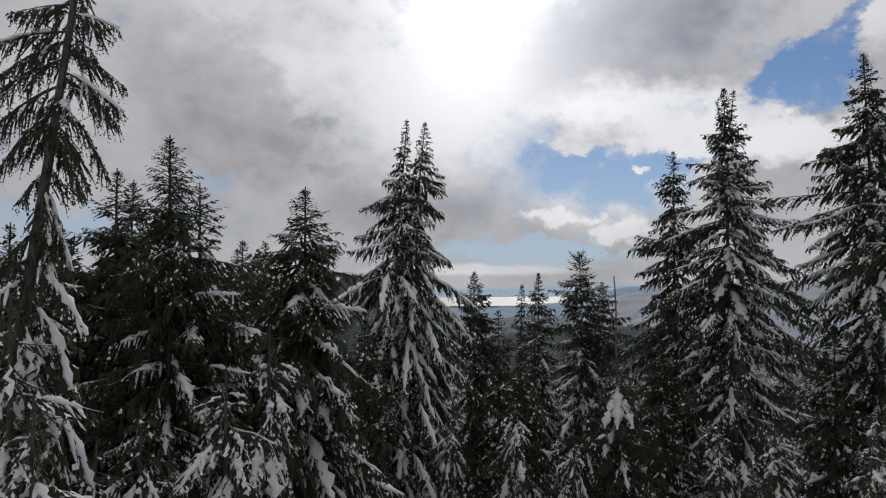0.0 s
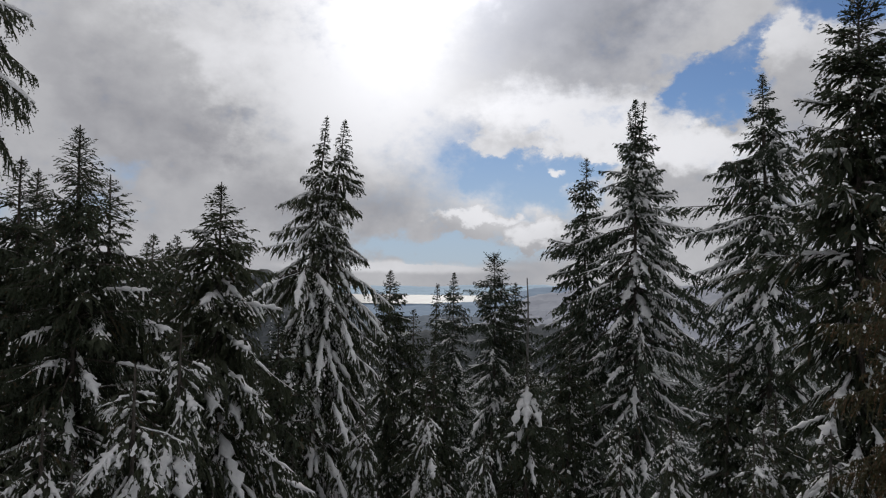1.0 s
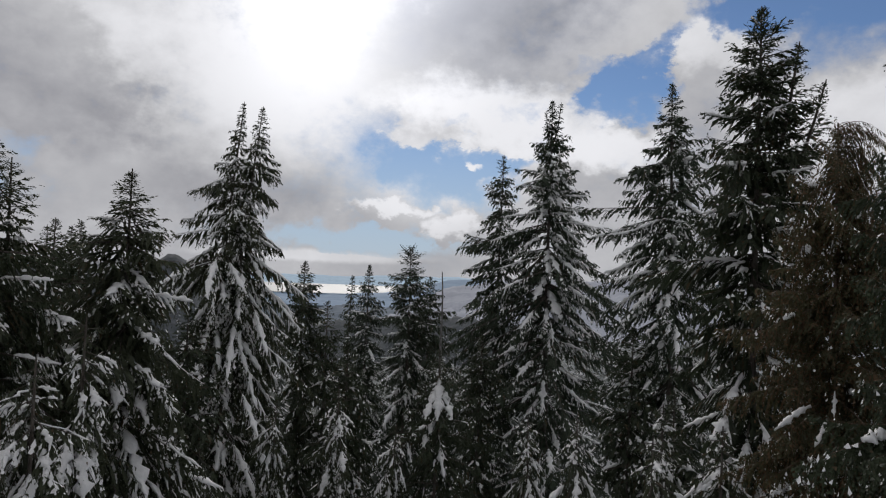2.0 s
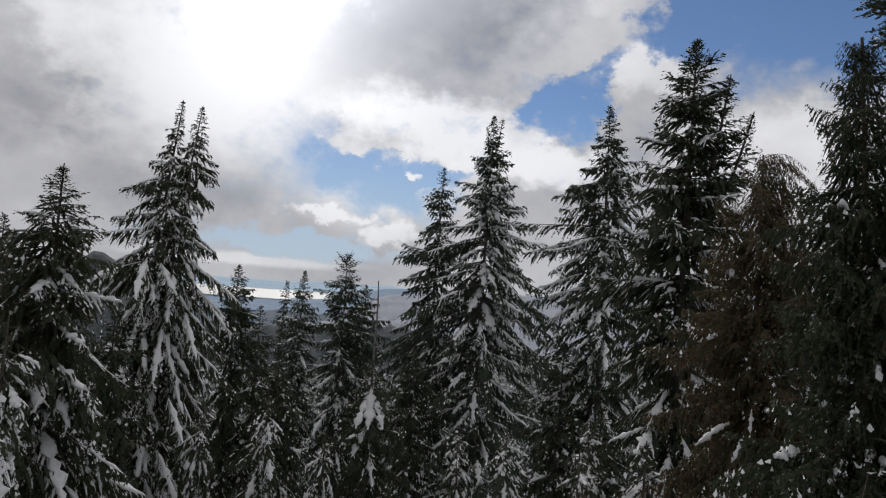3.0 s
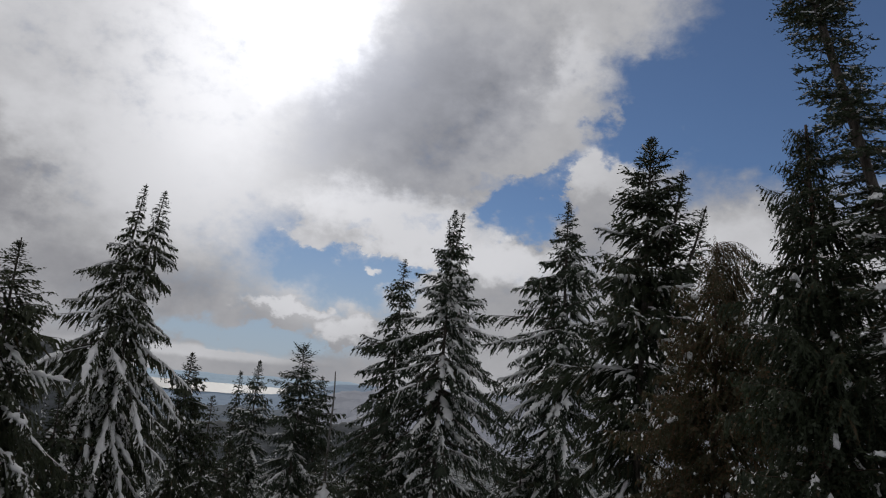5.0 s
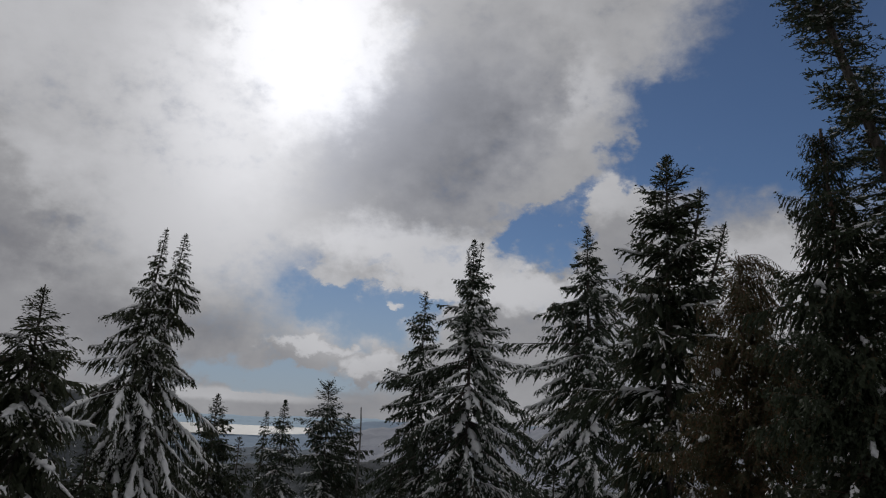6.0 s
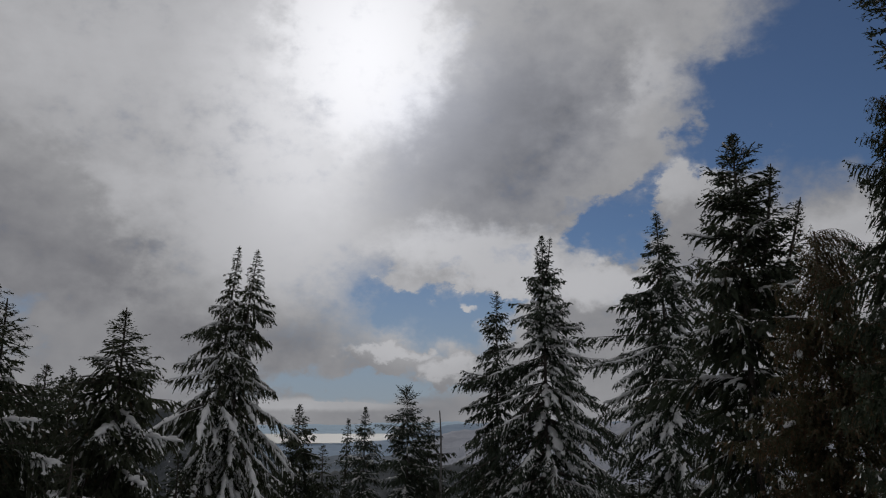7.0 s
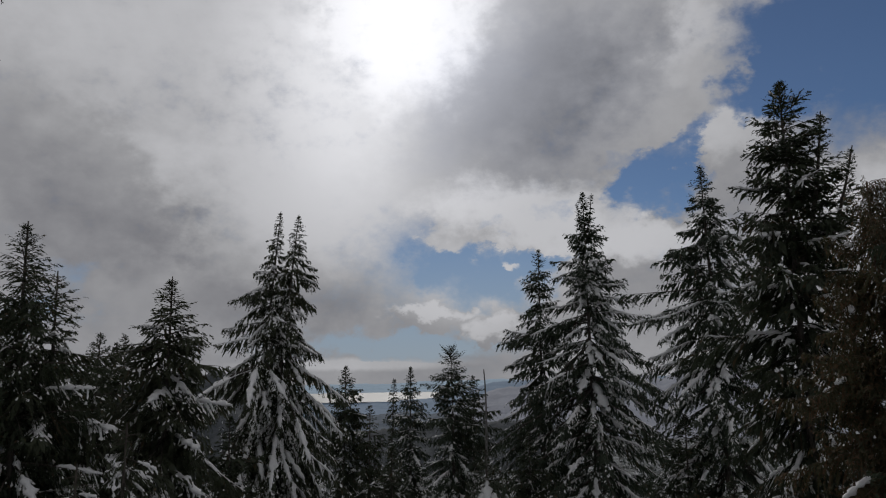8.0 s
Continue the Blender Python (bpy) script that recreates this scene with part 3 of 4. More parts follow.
        beads *= np.where(rng.random(beads.shape) < 0.42, 0.06, 1.0)
        wd = (0.014 + 0.016 * np.minimum(size[lined], 2.0))[:, None] * beads * st.get("slim", 1.0)
        pieces.append(pads(rng, run, wd, wd * 0.9, FINGER))
    single.sort(key=lambda item: -item[0])
    pieces += [shape for _, shape in single[16:]]
    return limbs, needles, [shape for _, shape in single[:16]], merge(pieces) if pieces else None


def dress(thing, st, limbs, needles, single, load):
    part("branchwork", quads("branchwork", *limbs, st["bark"]), thing, "", "stuff")
    part("crown", quads("crown", *needles, st["mat"]), thing)
    for shape in single:
        part("snow_pad", quads("snow_pad", *shape, SNOW, True), thing, "white snow lying along a bough")
    if load is not None:
        part("snow_dusting", quads("snow_dusting", *load, SNOW, True), thing, "white snow caught in the needles", "stuff")


def conifer(name, label, x, y, top, prof, seed, style="hemlock", lean=(0, 0), snow=0.7, far=25, dens=1.0, crown=None, stems=(),
            group="conifers on the slope", drapes=(), girth=0.0072, fine=1.0):
    """A conifer with its tip at (x, y, top). stems: further leaders (dx, dy, drop, length)."""
    rng = np.random.default_rng(seed)
    st = STYLES[style]
    foot = float(ground_z(np.array(x), np.array(y))) - 0.15
    tall = top - foot
    bx, by = x - lean[0] * tall, y - lean[1] * tall
    foot = float(ground_z(np.array(bx), np.array(by))) - 0.15
    tall = top - foot
    thing = tagged(new(name), label, "tree", group)
    thing.location = (bx, by, foot)
    g = (0.038 + 0.0027 * far) * fine
    thin = top - 10 + 0.31 * math.hypot(x, y) + 0.6  # the shaded foot carries fewer boughs
    wob = rng.normal(0, 0.05, 4)

    def main_at(deep):
        h = 1 - np.asarray(deep) / tall
        off = np.stack([wob[0] * np.sin(5 * h + wob[1] * 40), wob[2] * np.sin(4 * h + wob[3] * 40)], -1) * (h * (1 - h) * 4)[..., None]
        v = np.stack([lean[0] * tall * h, lean[1] * tall * h, tall * h], -1)
        v[..., :2] += off
        return v

    runs = [(main_at, tall, crown or tall * 0.93, prof, None, girth * tall + 0.015)]
    for dx, dy, drop, length in stems:
        def stem_at(deep, dx=dx, dy=dy, drop=drop, length=length):
            f = np.clip(1 - np.asarray(deep) / length, 0, 1)
            v = main_at(drop + np.asarray(deep))
            v[..., 0] += dx * f ** 0.5
            v[..., 1] += dy * f ** 0.5
            return v
        runs.append((stem_at, length, length * 0.9, [(a, 0.72 * b) for a, b in prof], None, 0.012 * length + 0.01))
    for at, length, leafy, shape, away, thick in runs:
        deep = np.linspace(0, length, 34)
        line = at(deep)[None]
        radius = (0.011 + thick * (deep / length) ** 0.85)[None]
        part("trunk", quads("trunk", *tubes(line, radius, 10), st["bark"], True), thing)
        dress(thing, st, *grow(rng, st, at, leafy, shape, g, dens, snow, away, drapes if at is main_at else (), thin))
    return thing


def twin_tree(x, y, top, seed):
    rng = np.random.default_rng(seed)
    st = dict(STYLES["hemlock"], e_low=-37, sag=34)
    foot = float(ground_z(np.array(x), np.array(y))) - 0.15
    thing = tagged(new("twin_hemlock_tree"), "tall twin-stemmed hemlock with hanging snow-laden boughs", "tree", "conifers on the slope")
    thing.location = (x, y, foot)
    left = [(0, 0.05), (0.8, 0.18), (1.5, 0.36), (2.5, 0.72), (3.3, 1.3), (5, 2.2), (6.4, 3.3), (8.0, 4.3), (10, 5.2), (18, 6.0)]
    right = [(0, 0.05), (0.5, 0.2), (1, 0.42), (2.6, 0.95), (4, 1.3), (5.2, 1.9), (8, 3.1), (12, 4.2), (18, 4.6)]
    for lx, dx, tip, prof in ((1.7, -0.70, top, left), (1.7, 0.0, top - 0.12, right)):
        tall = tip - foot

        def stem_at(deep, lx=lx, dx=dx, tall=tall):
            h = 1 - np.asarray(deep) / tall
            split = dx * (0.72 + 0.28 * np.clip(h * 1.6 - 0.6, 0, 1))
            return np.stack([split + lx * np.clip(h, 0, 1) + 0.05 * np.sin(7 * h), 0.06 * np.sin(5 * h), tall * h], -1)

        deep = np.linspace(0, tall, 40)
        radius = (0.012 + 0.17 * (deep / tall) ** 0.9)[None]
        part("trunk", quads("trunk", *tubes(stem_at(deep)[None], radius, 10), BARK, True), thing)
        side = math.pi / 2 if dx < -0.3 else -math.pi / 2
        hung = ((6.6, 3.3, 1.3, 1.0), (7.2, 3.2, 1.7, 1.9), (8.0, 3.6, 1.8, 1.6), (8.3, 4.2, 2.2, 1.9), (9.3, 4.0, 2.4, 1.8), (6.0, 4.5, 2.0, 1.0), (4.3, 4.3, 1.2, 0.7)) if dx < -0.3 else ((8.1, 2.9, 1.7, 1.8), (8.6, 2.1, 1.9, 1.9), (9.2, 2.3, 2.1, 1.9), (6.4, 1.9, 1.6, 1.1), (5.0, 3.1, 0.8, 0.9), (12.0, 3.1, 1.9))
        dress(thing, st, *grow(rng, st, stem_at, tall * 0.9, prof, 0.112, 1.5, 1.75, side, hung, top - 1.0, (10.2, 12.0)))
    return thing


BROAD = [(0, 0.04), (0.8, 0.28), (1.6, 0.6), (2.6, 1.25), (3.9, 1.9), (6, 3.3), (8.5, 5.0), (12, 6.0), (22, 6.0)]
SLIM = [(0, 0.03), (0.5, 0.22), (1.0, 0.5), (2.0, 0.92), (3.2, 1.2), (6, 1.75), (14, 2.0)]
MID = [(0, 0.03), (0.5, 0.3), (1.0, 0.66), (2, 1.15), (3, 1.55), (5, 2.3), (9, 3.0), (16, 3.2)]

# near trees on the flank with the leaning trunk
conifer("leaning_tree", "thin leaning hemlock with sparse drooping boughs and patches of snow", -3.85, 8.73, 15.04,
        [(0, 0.1), (1.2, 0.35), (2, 0.42), (3.0, 0.4), (4.5, 0.35), (6, 0.7), (13, 1.3)], 11, "droopy", (0.111, 0.06), 0.7, 9, 0.95, girth=0.0075, fine=0.62,
        drapes=((2.1, 1.7, 0.55, 0.2, -10), (2.5, 1.5, 0.75, 0.0, -20), (2.75, 1.9, 0.95, 0.2, -22), (2.8, 1.45, 0.85, 0.0, -30), (3.1, 1.6, 1.0, 0.0, -38), (3.3, 2.2, 0.9, 0.0, -35), (3.5, 1.3, 0.7, 0.0, -50),
                (2.0, -1.5, 0.7, 0.0, 5), (2.3, -1.8, 1.0, 0.2, -5), (2.6, -1.4, 1.1, 0.0, -15), (2.9, -1.7, 1.2, 0.0, -25), (2.4, -1.2, 1.2, 0.0, -5), (3.2, -2.0, 0.9, 0.0, -35),
                (4.0, 1.7, 0.75, 0.3, -60), (4.2, 1.3, 0.8, 0.3, -55), (4.4, 1.9, 0.8, 0.4, -58), (4.0, 2.4, 0.7, 0.3, -60), (4.5, -1.6, 0.7, 0.0, -30),
                (4.8, 1.6, 1.0, 0.8, -40), (5.2, 1.5, 1.1, 0.8, -42), (5.4, 2.3, 0.9, 0.7, -50), (5.6, 2.6, 1.0, 0.7, -50), (5.8, 1.7, 0.9, 0.6, -50), (6.1, 1.9, 1.1, 0.8, -55), (6.3, 2.5, 1.0, 0.6, -50), (6.5, 3.0, 1.1, 0.7, -50), (6.7, 1.4, 1.0, 0.7, -50), (6.9, 2.2, 1.2, 0.8, -55), (7.2, 2.7, 1.0, 0.7, -50), (7.4, 1.5, 1.2, 0.8, -50)))
conifer("hemlock_tree", "dark hemlock with light snow in its upper boughs", -5.94, 14.51, 12.23, SLIM, 12, "dark", (0, 0), 0.6, 12, 2.2)
conifer("hemlock_tree", "dark hemlock with light snow in its upper boughs", -6.34, 16.36, 12.29, SLIM, 13, "dark", (0, 0), 0.6, 14, 2.2)
conifer("dark_cedar_tree", "dense dark green cedar with little snow", -4.51, 13.13, 12.56, [(0, 0.03), (0.3, 0.16), (0.75, 0.4), (1.7, 0.75), (2.6, 1.0), (4, 1.2), (14, 1.4)], 14, "shaggy", (0, 0), 0.8, 11, 3.4, drapes=((3.6, 2.0, 0.9, 0.7, -56), (4.4, 2.9, 1.0, 0.8, -50), (5.0, 2.2, 1.1, 0.8, -54), (5.8, 1.7, 1.1, 0.8, -50), (6.2, 2.6, 1.2, 0.9, -52)))
conifer("hemlock_tree", "hemlock with heavy snow bent over its boughs", -4.29, 14.10, 11.89, MID, 15, "hemlock", (-0.02, 0), 0.85, 15, 1.6, drapes=((2.2, 2.5, 1.0, 1.1, -54), (3.0, 2.2, 1.3, 1.2, -58), (4.2, 2.6, 1.6, 1.2, -52)))
conifer("hemlock_tree", "distant dark hemlock tip between taller trees", -7.42, 29.62, 11.60, MID, 16, "dark", (0, 0), 0.4, 30)
conifer("hemlock_tree", "distant dark hemlock tip between taller trees", -7.08, 31.75, 11.72, SLIM, 17, "dark", (0, 0), 0.4, 32)
conifer("hemlock_tree", "broad hemlock whose boughs hang under fresh snow", -2.62, 15.62, 12.03, [(a * 0.8, b * 0.82) for a, b in MID], 18, "hemlock", (0, 0), 1.3, 17, 2.6, drapes=((1.9, 2.3, 0.8, 1.1, -26), (2.1, 3.3, 0.8, 1.2, -34), (2.2, 4.0, 1.0), (2.7, 2.0, 1.1, 1.1, -30), (2.9, 4.4, 1.1, 1.1, -30), (3.4, 3.0, 1.5), (3.8, 2.3, 1.4), (4.2, 3.7, 1.7), (4.8, 2.5, 1.7)))
twin_tree(-1.87, 29.53, 16.64, 19)

conifer("hemlock_tree", "dark hemlock with light snow in its upper boughs", -7.13, 14.94, 11.19, SLIM, 97, "dark", (0, 0), 0.8, 16, 1.8)
conifer("hemlock_tree", "dark hemlock with light snow in its upper boughs", -7.18, 13.23, 11.10, SLIM, 98, "dark", (0, 0), 0.8, 16, 1.8)

for fx, fy, ftop, fs in ((-5.52, 22.52, 11.43, 101), (-5.30, 24.62, 11.51, 102)):
    conifer("hemlock_tree", "distant dark hemlock tip between taller trees", fx, fy, ftop, MID, fs, "dark", (0, 0), 0.5, 28, 1.5)

# short trees buried in snow
YOUNG = [(0, 0.12), (0.4, 0.45), (1.0, 0.95), (2.0, 1.5), (3.5, 2.0), (9, 2.2)]
for px, py, ptop, ps, psnow in ((-2.64, 12.26, 9.35, 20, 1.3), (-2.89, 10.65, 8.92, 21, 1.1), (-3.88, 7.62, 8.89, 37, 1.2), (-3.98, 9.23, 8.16, 38, 1.2),
                                (-3.72, 10.93, 7.73, 39, 1.2), (-4.51, 8.98, 10.30, 99, 1.5), (-4.30, 7.97, 9.90, 100, 1.5), (-1.66, 16.11, 6.93, 40, 1.1), (-2.16, 17.06, 8.66, 48, 1.0)):
    conifer("young_hemlock_tree", "young hemlock bowed under a heavy load of snow", px, py, ptop, YOUNG, ps, "snowed", (0, 0), psnow, 19, 0.95, group="young trees under the tall ones")

# the gap with the view to the water
conifer("dark_fir_tree", "small dark fir with almost no snow", 2.30, 37.97, 10.88, [(0, 0.05), (1, 0.5), (2.4, 1.2), (5.5, 1.7), (16, 2)], 22, "dark", (0, 0), 0.3, 32, 1.8)
conifer("dark_fir_tree", "small dark fir with almost no snow", 3.41, 36.98, 8.97, SLIM, 23, "dark", (0, 0), 0.25, 32, 1.2)
conifer("slender_fir_tree", "slender dark fir with a thin tip", 5.88, 46.70, 10.27, [(0, 0.1), (1.4, 0.35), (3, 0.5), (14, 1.2)], 24, "dark", (0.035, 0), 0.3, 36, 1.2)
conifer("fir_tree", "narrow fir with snow on its lower boughs", 6.76, 45.89, 11.00, [(0, 0.05), (1.2, 0.4), (3.2, 1.0), (6.5, 1.7), (16, 2)], 25, "fir", (0.01, 0), 0.7, 34, 2.2)
conifer("fir_tree", "snow-dusted fir with a flat bushy tip", 8.57, 42.50, 11.92, [(0, 0.35), (1.2, 0.8), (2.6, 1.35), (4.3, 1.8), (8, 2.2), (16, 2.4)], 26, "fir", (0, 0), 0.85, 33, 1.9)
conifer("dark_fir_tree", "dark fir standing behind a snowy one", 10.37, 44.81, 10.41, MID, 27, "dark", (0, 0), 0.3, 38, 1.2)
conifer("dark_fir_tree", "low dark fir with a thick patch of snow", 6.73, 27.72, 7.54, MID, 28, "dark", (0, 0), 0.45, 26, 1.2, drapes=((1.0, 3.36, 1.8, 1.9, -52, 0.08), (1.2, 2.75, 1.6, 1.6, -48), (1.25, 3.95, 1.6, 1.6, -48), (3.2, 3.2, 1.8, 1.0), (2.4, 3.9, 1.6)))

# the tall group
conifer("fir_tree", "tall slender fir beside a broader one", 12.66, 38.43, 17.00, [(0, 0.05), (1.6, 0.75), (3.6, 1.2), (5.5, 1.7), (12, 2.4), (20, 2.6)], 29, "fir", (0.015, 0), 0.5, 32, 1.4)
conifer("fir_tree", "tall broad fir with several tips and snow-loaded boughs", 14.29, 35.77, 19.60, [(a * 1.1, b * 0.9) for a, b in BROAD], 30, "broad_fir", (-0.005, 0), 1.25, 40, 1.5, stems=((0.45, -0.1, 0.1, 2.2), (-0.3, 0.1, 0.6, 1.6)),
        drapes=((3.6, 3.0, 1.3, 1.8), (4.6, 3.2, 1.9, 2.2, -30), (5.0, 3.8, 2.0), (6.0, 2.1, 2.2), (6.6, 2.9, 2.1, 2.2), (7.0, 2.5, 2.1, 1.7), (7.6, 3.5, 2.0, 1.9), (8.4, 2.4, 2.2, 1.9), (8.8, 3.9, 2.2, 1.8), (9.6, 3.1, 2.2, 2.2), (10.6, 2.6, 2.2, 2.0), (11.0, 3.5, 2.2, 2.0)))
conifer("fir_tree", "tall fir with spreading arms and snow on its boughs", 14.39, 24.58, 17.70, [(0, 0.04), (0.8, 0.3), (1.8, 0.72), (2.6, 1.4), (4.7, 2.0), (7.2, 2.6), (18, 2.9)], 31, "fir", (-0.012, 0.006), 1.2, 29, 1.8, drapes=((2.4, 2.0, 1.3, 1.3, -20), (4.0, 2.5, 1.4, 1.5), (5.0, 3.2, 1.3, 1.6), (6.2, 2.7, 1.4, 1.6), (7.0, 3.4, 1.4, 1.6)))
conifer("dark_fir_tree", "dense dark fir with three tips and little snow", 9.04, 12.55, 15.63, [(0, 0.04), (0.5, 0.3), (1.0, 0.55), (1.8, 0.78), (2.7, 0.98), (3.7, 1.2), (5, 1.5), (16, 2.1)], 32, "dense", (0.004, 0), 1.0, 13, 2.7, stems=((0.55, -0.4, 0.75, 3.0), (0.95, -0.65, 1.5, 2.6)))
conifer("cedar_tree", "olive brown cedar with a nodding tip and hanging sprays", 6.75, 8.01, 12.24, [(0, 0.1), (0.4, 0.32), (0.9, 0.62), (2, 0.85), (3, 1.2), (4, 1.5), (6, 1.7), (12, 1.9)], 33, "cedar", (0, 0), 0.7, 11, 3.4, fine=0.66,
        drapes=(*((0.03 + 0.03 * i, 1.7 + 0.14 * (i * 5 % 9), 0.5 + 0.05 * (i * 3 % 8), 0.0, 34 - 2 * i, 0.2, 120) for i in range(40)),
                (3.5, -1.95, 1.5, 0.45, 4, 0.4), (3.55, -2.3, 1.3, 0.4, 0, 0.5), (3.2, 2.9, 0.7, 0.5, 0, 0.5), (2.0, 2.6, 0.75, 0.9, -40, 0.45), (3.0, -2.4, 0.9, 0.4, -30, 0.6), (4.4, -2.3, 1.2, 0.4, -30, 0.6)))
conifer("cedar_tree", "dense dark cedar with curtains of hanging sprays", 4.31, 4.33, 12.25, [(0, 0.16), (0.3, 0.24), (1.0, 0.32), (1.5, 0.45), (2.5, 0.75), (4, 1.0), (6, 1.15), (12, 1.4)], 34, "dark_cedar", (-0.02, 0.02), 0.75, 9, 5.0, fine=0.6, girth=0.0045,
        drapes=((2.2, -2.4, 0.6, 0.5, -30, 0.6), (2.8, -1.9, 0.7, 0.5, -35, 0.7), (3.4, -2.6, 0.8, 0.45, -40, 0.7), (2.4, -3.3, 0.6, 0.5, -40, 0.5), (1.6, -2.8, 0.4, 0.6, -30, 0.5), (3.8, -2.1, 0.9, 0.5, -40, 0.7), (1.9, -3.0, 0.5, 0.6, -30, 0.5), (3.1, -3.2, 0.8, 0.5, -30, 0.6)))
conifer("fir_tree", "tall near fir with curling upswept branch tips", 3.65, 4.59, 16.26, [(0, 0.06), (1, 0.14), (2.5, 0.2), (4.0, 0.25), (4.8, 0.36), (5.5, 0.55), (7, 0.8), (16, 1.2)], 35, "curly", (-0.16, 0.17), 0.5, 9, 5.0, girth=0.0036, fine=0.62,
        drapes=((4.7, -2.2, 0.45, 0.3, -20, 0.4), (5.1, -2.8, 0.5, 0.35, -30, 0.4), (5.5, -1.9, 0.6, 0.25, -35, 0.45), (6.0, -2.5, 0.7, 0.35, -40, 0.5), (6.5, -3.0, 0.7, 0.3, -40, 0.5), (7.1, -2.2, 0.8, 0.3, -40, 0.55)))
conifer("fir_tree", "distant fir tip in a gap between dark trees", 15.32, 15.68, 13.81, SLIM, 36, "fir", (0, 0), 0.4, 30, 1.5)

# young trees under the tall ones
for px, py, ptop, ps in ((6.86, 18.69, 6.61, 41), (7.60, 17.28, 6.92, 42), (6.16, 11.26, 7.68, 43), (8.28, 14.49, 7.62, 44), (2.55, 24.00, 6.63, 47),
                         (0.69, 25.04, 5.98, 90), (-1.45, 22.04, 5.58, 91), (4.94, 26.52, 5.01, 92), (2.56, 25.89, 5.26, 93), (-3.97, 7.80, 8.93, 94), (-3.89, 10.34, 8.43, 95), (7.21, 10.90, 7.89, 96)):
    conifer("young_hemlock_tree", "young hemlock bowed under a heavy load of snow", px, py, ptop, YOUNG, ps, "snowed", (0, 0), 1.5, 24, 0.95, group="young trees under the tall ones")

# dark trees closing the view behind the near cedars
for px, py, ptop, ps in ((11.81, 10.90, 12.76, 51), (10.12, 8.12, 12.13, 52), (9.02, 5.75, 12.67, 53), (7.91, 3.60, 13.19, 54), (-7.55, 12.19, 12.27, 55), (-8.01, 17.20, 11.13, 56), (-5.39, 18.13, 10.12, 57), (-1.98, 22.73, 9.11, 58),
                         (0.11, 33.28, 8.35, 80), (3.57, 29.96, 7.53, 81), (10.48, 34.30, 7.68, 82), (12.97, 24.43, 8.75, 84), (-3.09, 24.01, 6.76, 85), (10.04, 16.92, 7.58, 87)):
    conifer("dark_fir_tree", "dark fir standing in the shade of others", px, py, ptop, SLIM, ps, "dark", (0, 0), 0.55, 44, 1.8, group="shaded trees")

# the dead pole
def dead_pole(x, y, top, foot_x, foot_y):
    rng = np.random.default_rng(61)
    z0 = float(ground_z(np.array(foot_x), np.array(foot_y))) - 0.2
    thing = tagged(new("dead_tree"), "bare grey dead pole of a tree without bark", "tree")
    thing.location = (foot_x, foot_y, z0)
    h = np.linspace(0, 1, 26)
    path = np.stack([(x - foot_x) * h ** 1.4 + 0.2 * np.sin(8 * h) * h, (y - foot_y) * h + 0.05 * np.sin(6 * h), (top - z0) * h], -1)
    part("trunk", quads("trunk", *tubes(path[None], (0.028 + 0.12 * (1 - h) ** 0.9)[None], 8), GREY_WOOD, True), thing)
    for i in (13, 16, 18, 20, 22):
        a, l = rng.uniform(0, 6.28), rng.uniform(0.15, 0.4)
        f = np.linspace(0, 1, 5)[:, None]
        stub = path[i] + f * np.array([math.sin(a) * l, math.cos(a) * l, 0.12]) - UP * 0.1 * f ** 2
        part("branch_stub", quads("branch_stub", *tubes(stub[None], (0.018 * (1.1 - f[:, 0]))[None], 5), GREY_WOOD, True), thing)
    return thing


dead_pole(8.96, 37.27, 10.58, 9.81, 37.27)


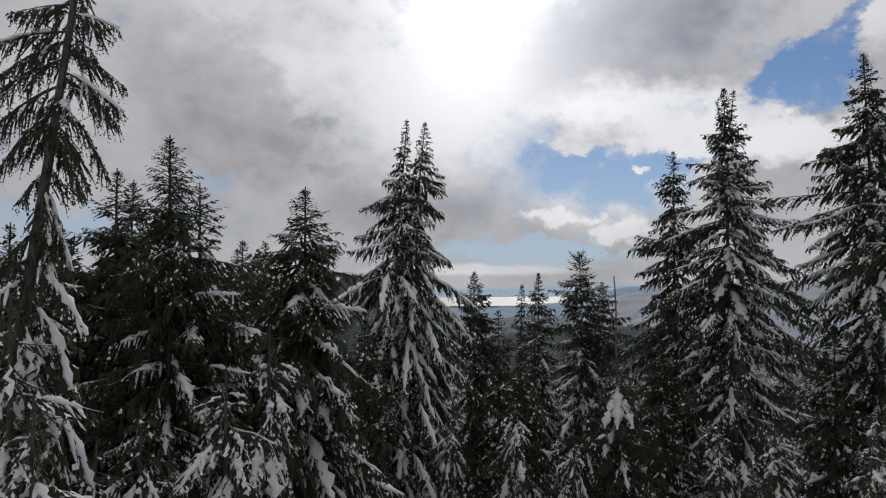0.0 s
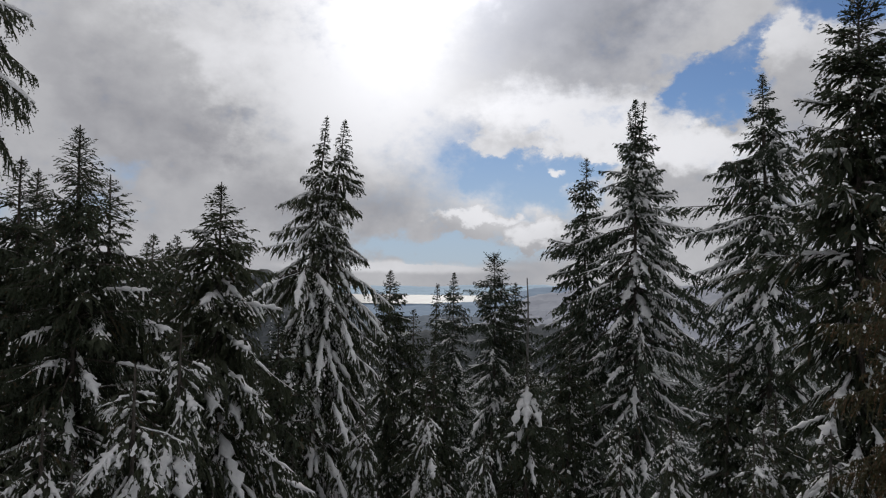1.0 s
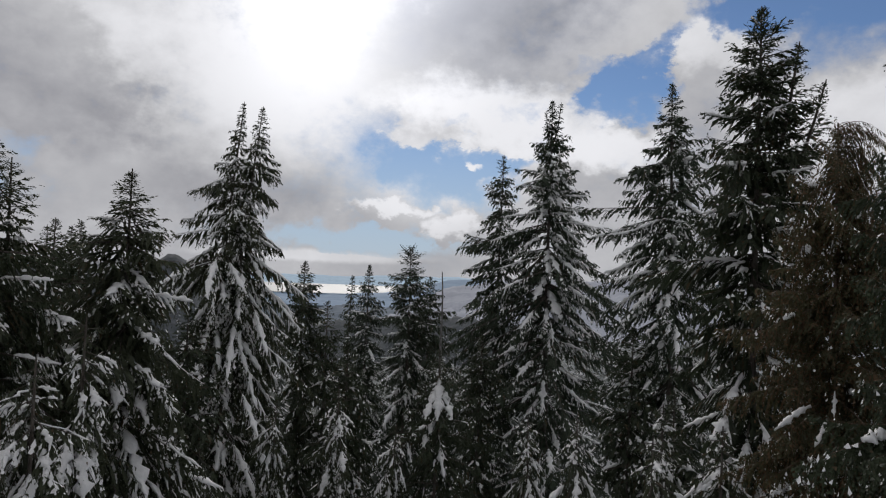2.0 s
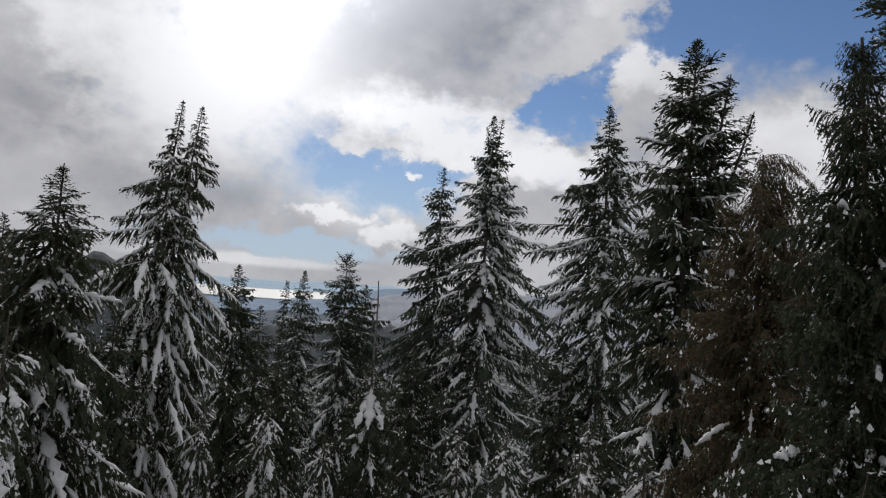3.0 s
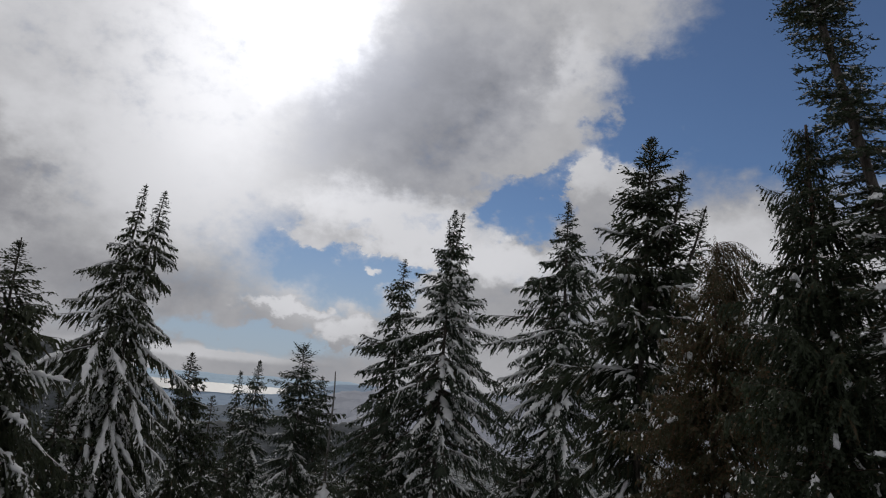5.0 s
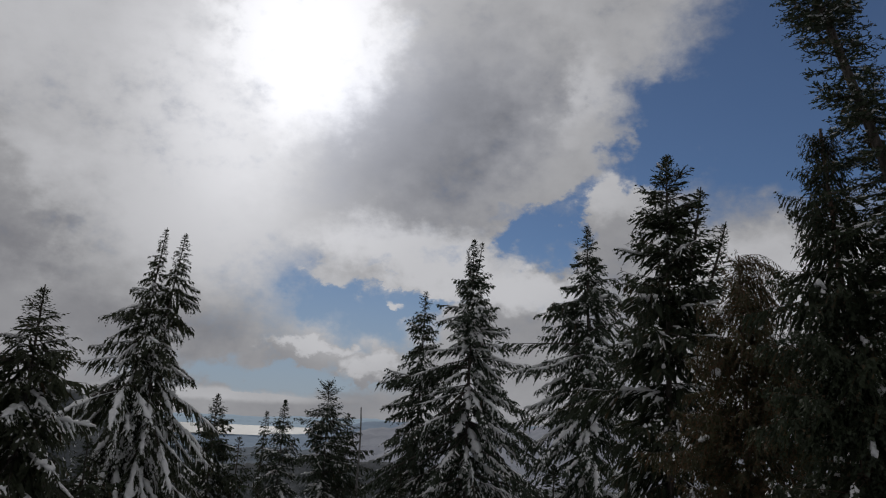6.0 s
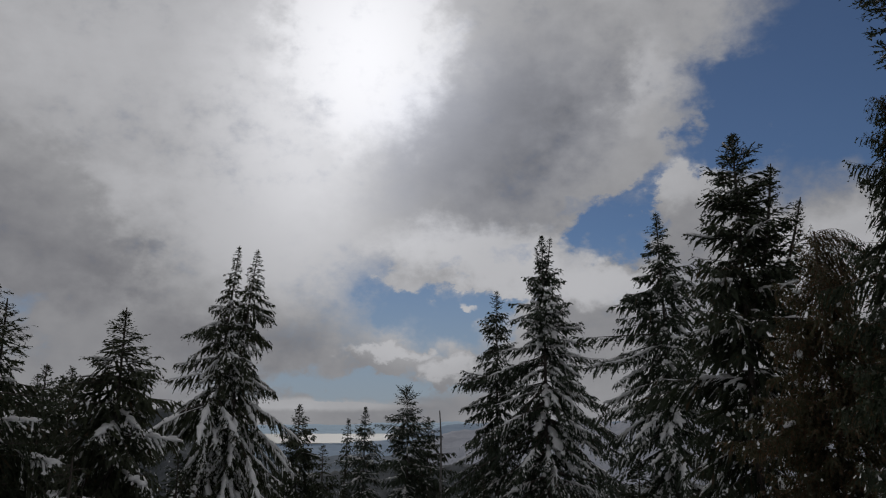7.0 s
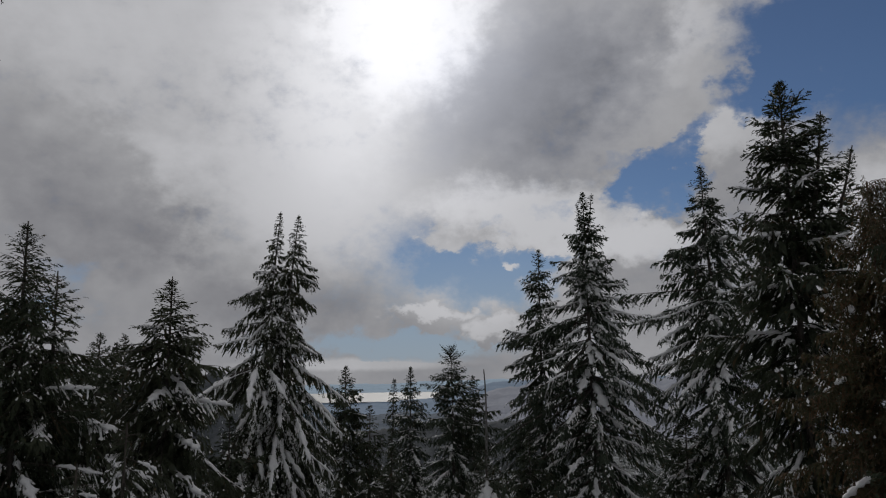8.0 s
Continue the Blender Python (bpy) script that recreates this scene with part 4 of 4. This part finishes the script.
def far_wood():
    """The woods further down the slope, far too many to count."""
    rng = np.random.default_rng(71)
    verts, faces, count = [], [], 0
    spots = [(rng.uniform(46, 130), rng.uniform(-42, 60), 34, 9) for _ in range(240)]
    spots += [(rng.uniform(130, 400), rng.uniform(-42, 60), 12, 6) for _ in range(450)]
    spots += [(rng.uniform(250, 900), rng.uniform(2, 36), 6, 5) for _ in range(260)]
    spots += [(rng.uniform(395, 418), rng.uniform(-12, -1.5), 6, 6) for _ in range(240)]
    for r, a, tiers, arms in spots:
        x, y = r * math.sin(radians(a)), r * math.cos(radians(a))
        z = float(ground_z(np.array(x), np.array(y)))
        if r > 393 and a < 0:
            z, tall = float(np.interp(a, [-12, -9, -5.5, -3, -1.5], [9.5, 17.5, 22.5, 15, 1.5])) - (418 - r) * 0.5, rng.uniform(1.8, 3)
        else:
            tall = min(rng.uniform(9, 17), 10 - z - 1.5 + r * (-0.035 if -2 < a < 14 else 0.0))
        if tall < 3:
            continue
        wide = tall * rng.uniform(0.13, 0.18)
        f = np.repeat(np.linspace(0.05, 0.97, tiers), arms) + rng.normal(0, 0.02, tiers * arms)
        ang = rng.uniform(0, 2 * np.pi, tiers * arms)
        out = wide * (1.02 - f) * rng.uniform(0.6, 1.2, len(f)) * (1.0 if tiers > 8 else 1.3) + 0.12
        d = np.stack([np.sin(ang), np.cos(ang), -0.55 - 0 * f], -1) * out[:, None]
        side = np.stack([np.cos(ang), -np.sin(ang), 0 * f], -1) * (out * (0.42 if tiers < 30 else 0.24))[:, None]
        base = np.stack([x + 0 * f, y + 0 * f, z + tall * f], -1)
        quad = np.stack([base, base + d * 0.6 + side, base + d * rng.uniform(0.8, 1.1, (len(f), 1))], 1)
        verts.append(quad.reshape(-1, 3))
    v = np.concatenate(verts)
    m, n, out = material("far_wood")
    own = n.add("ShaderNodeNewGeometry").outputs["Random Per Island"]
    col = n.mix(n.math("LESS_THAN", own, 0.22), (0.03, 0.038, 0.028, 1), (0.75, 0.75, 0.76, 1))
    b = n.add("ShaderNodeBsdfPrincipled", Base_Color=col, Roughness=0.8)
    n.tree.links.new(b.outputs[0], out.inputs[0])
    return tagged(new("far_woods", quads("far_woods", v, np.arange(len(v)).reshape(-1, 3), m)), "snow-flecked conifer woods down the slope", "woods", "", "stuff")


far_wood()
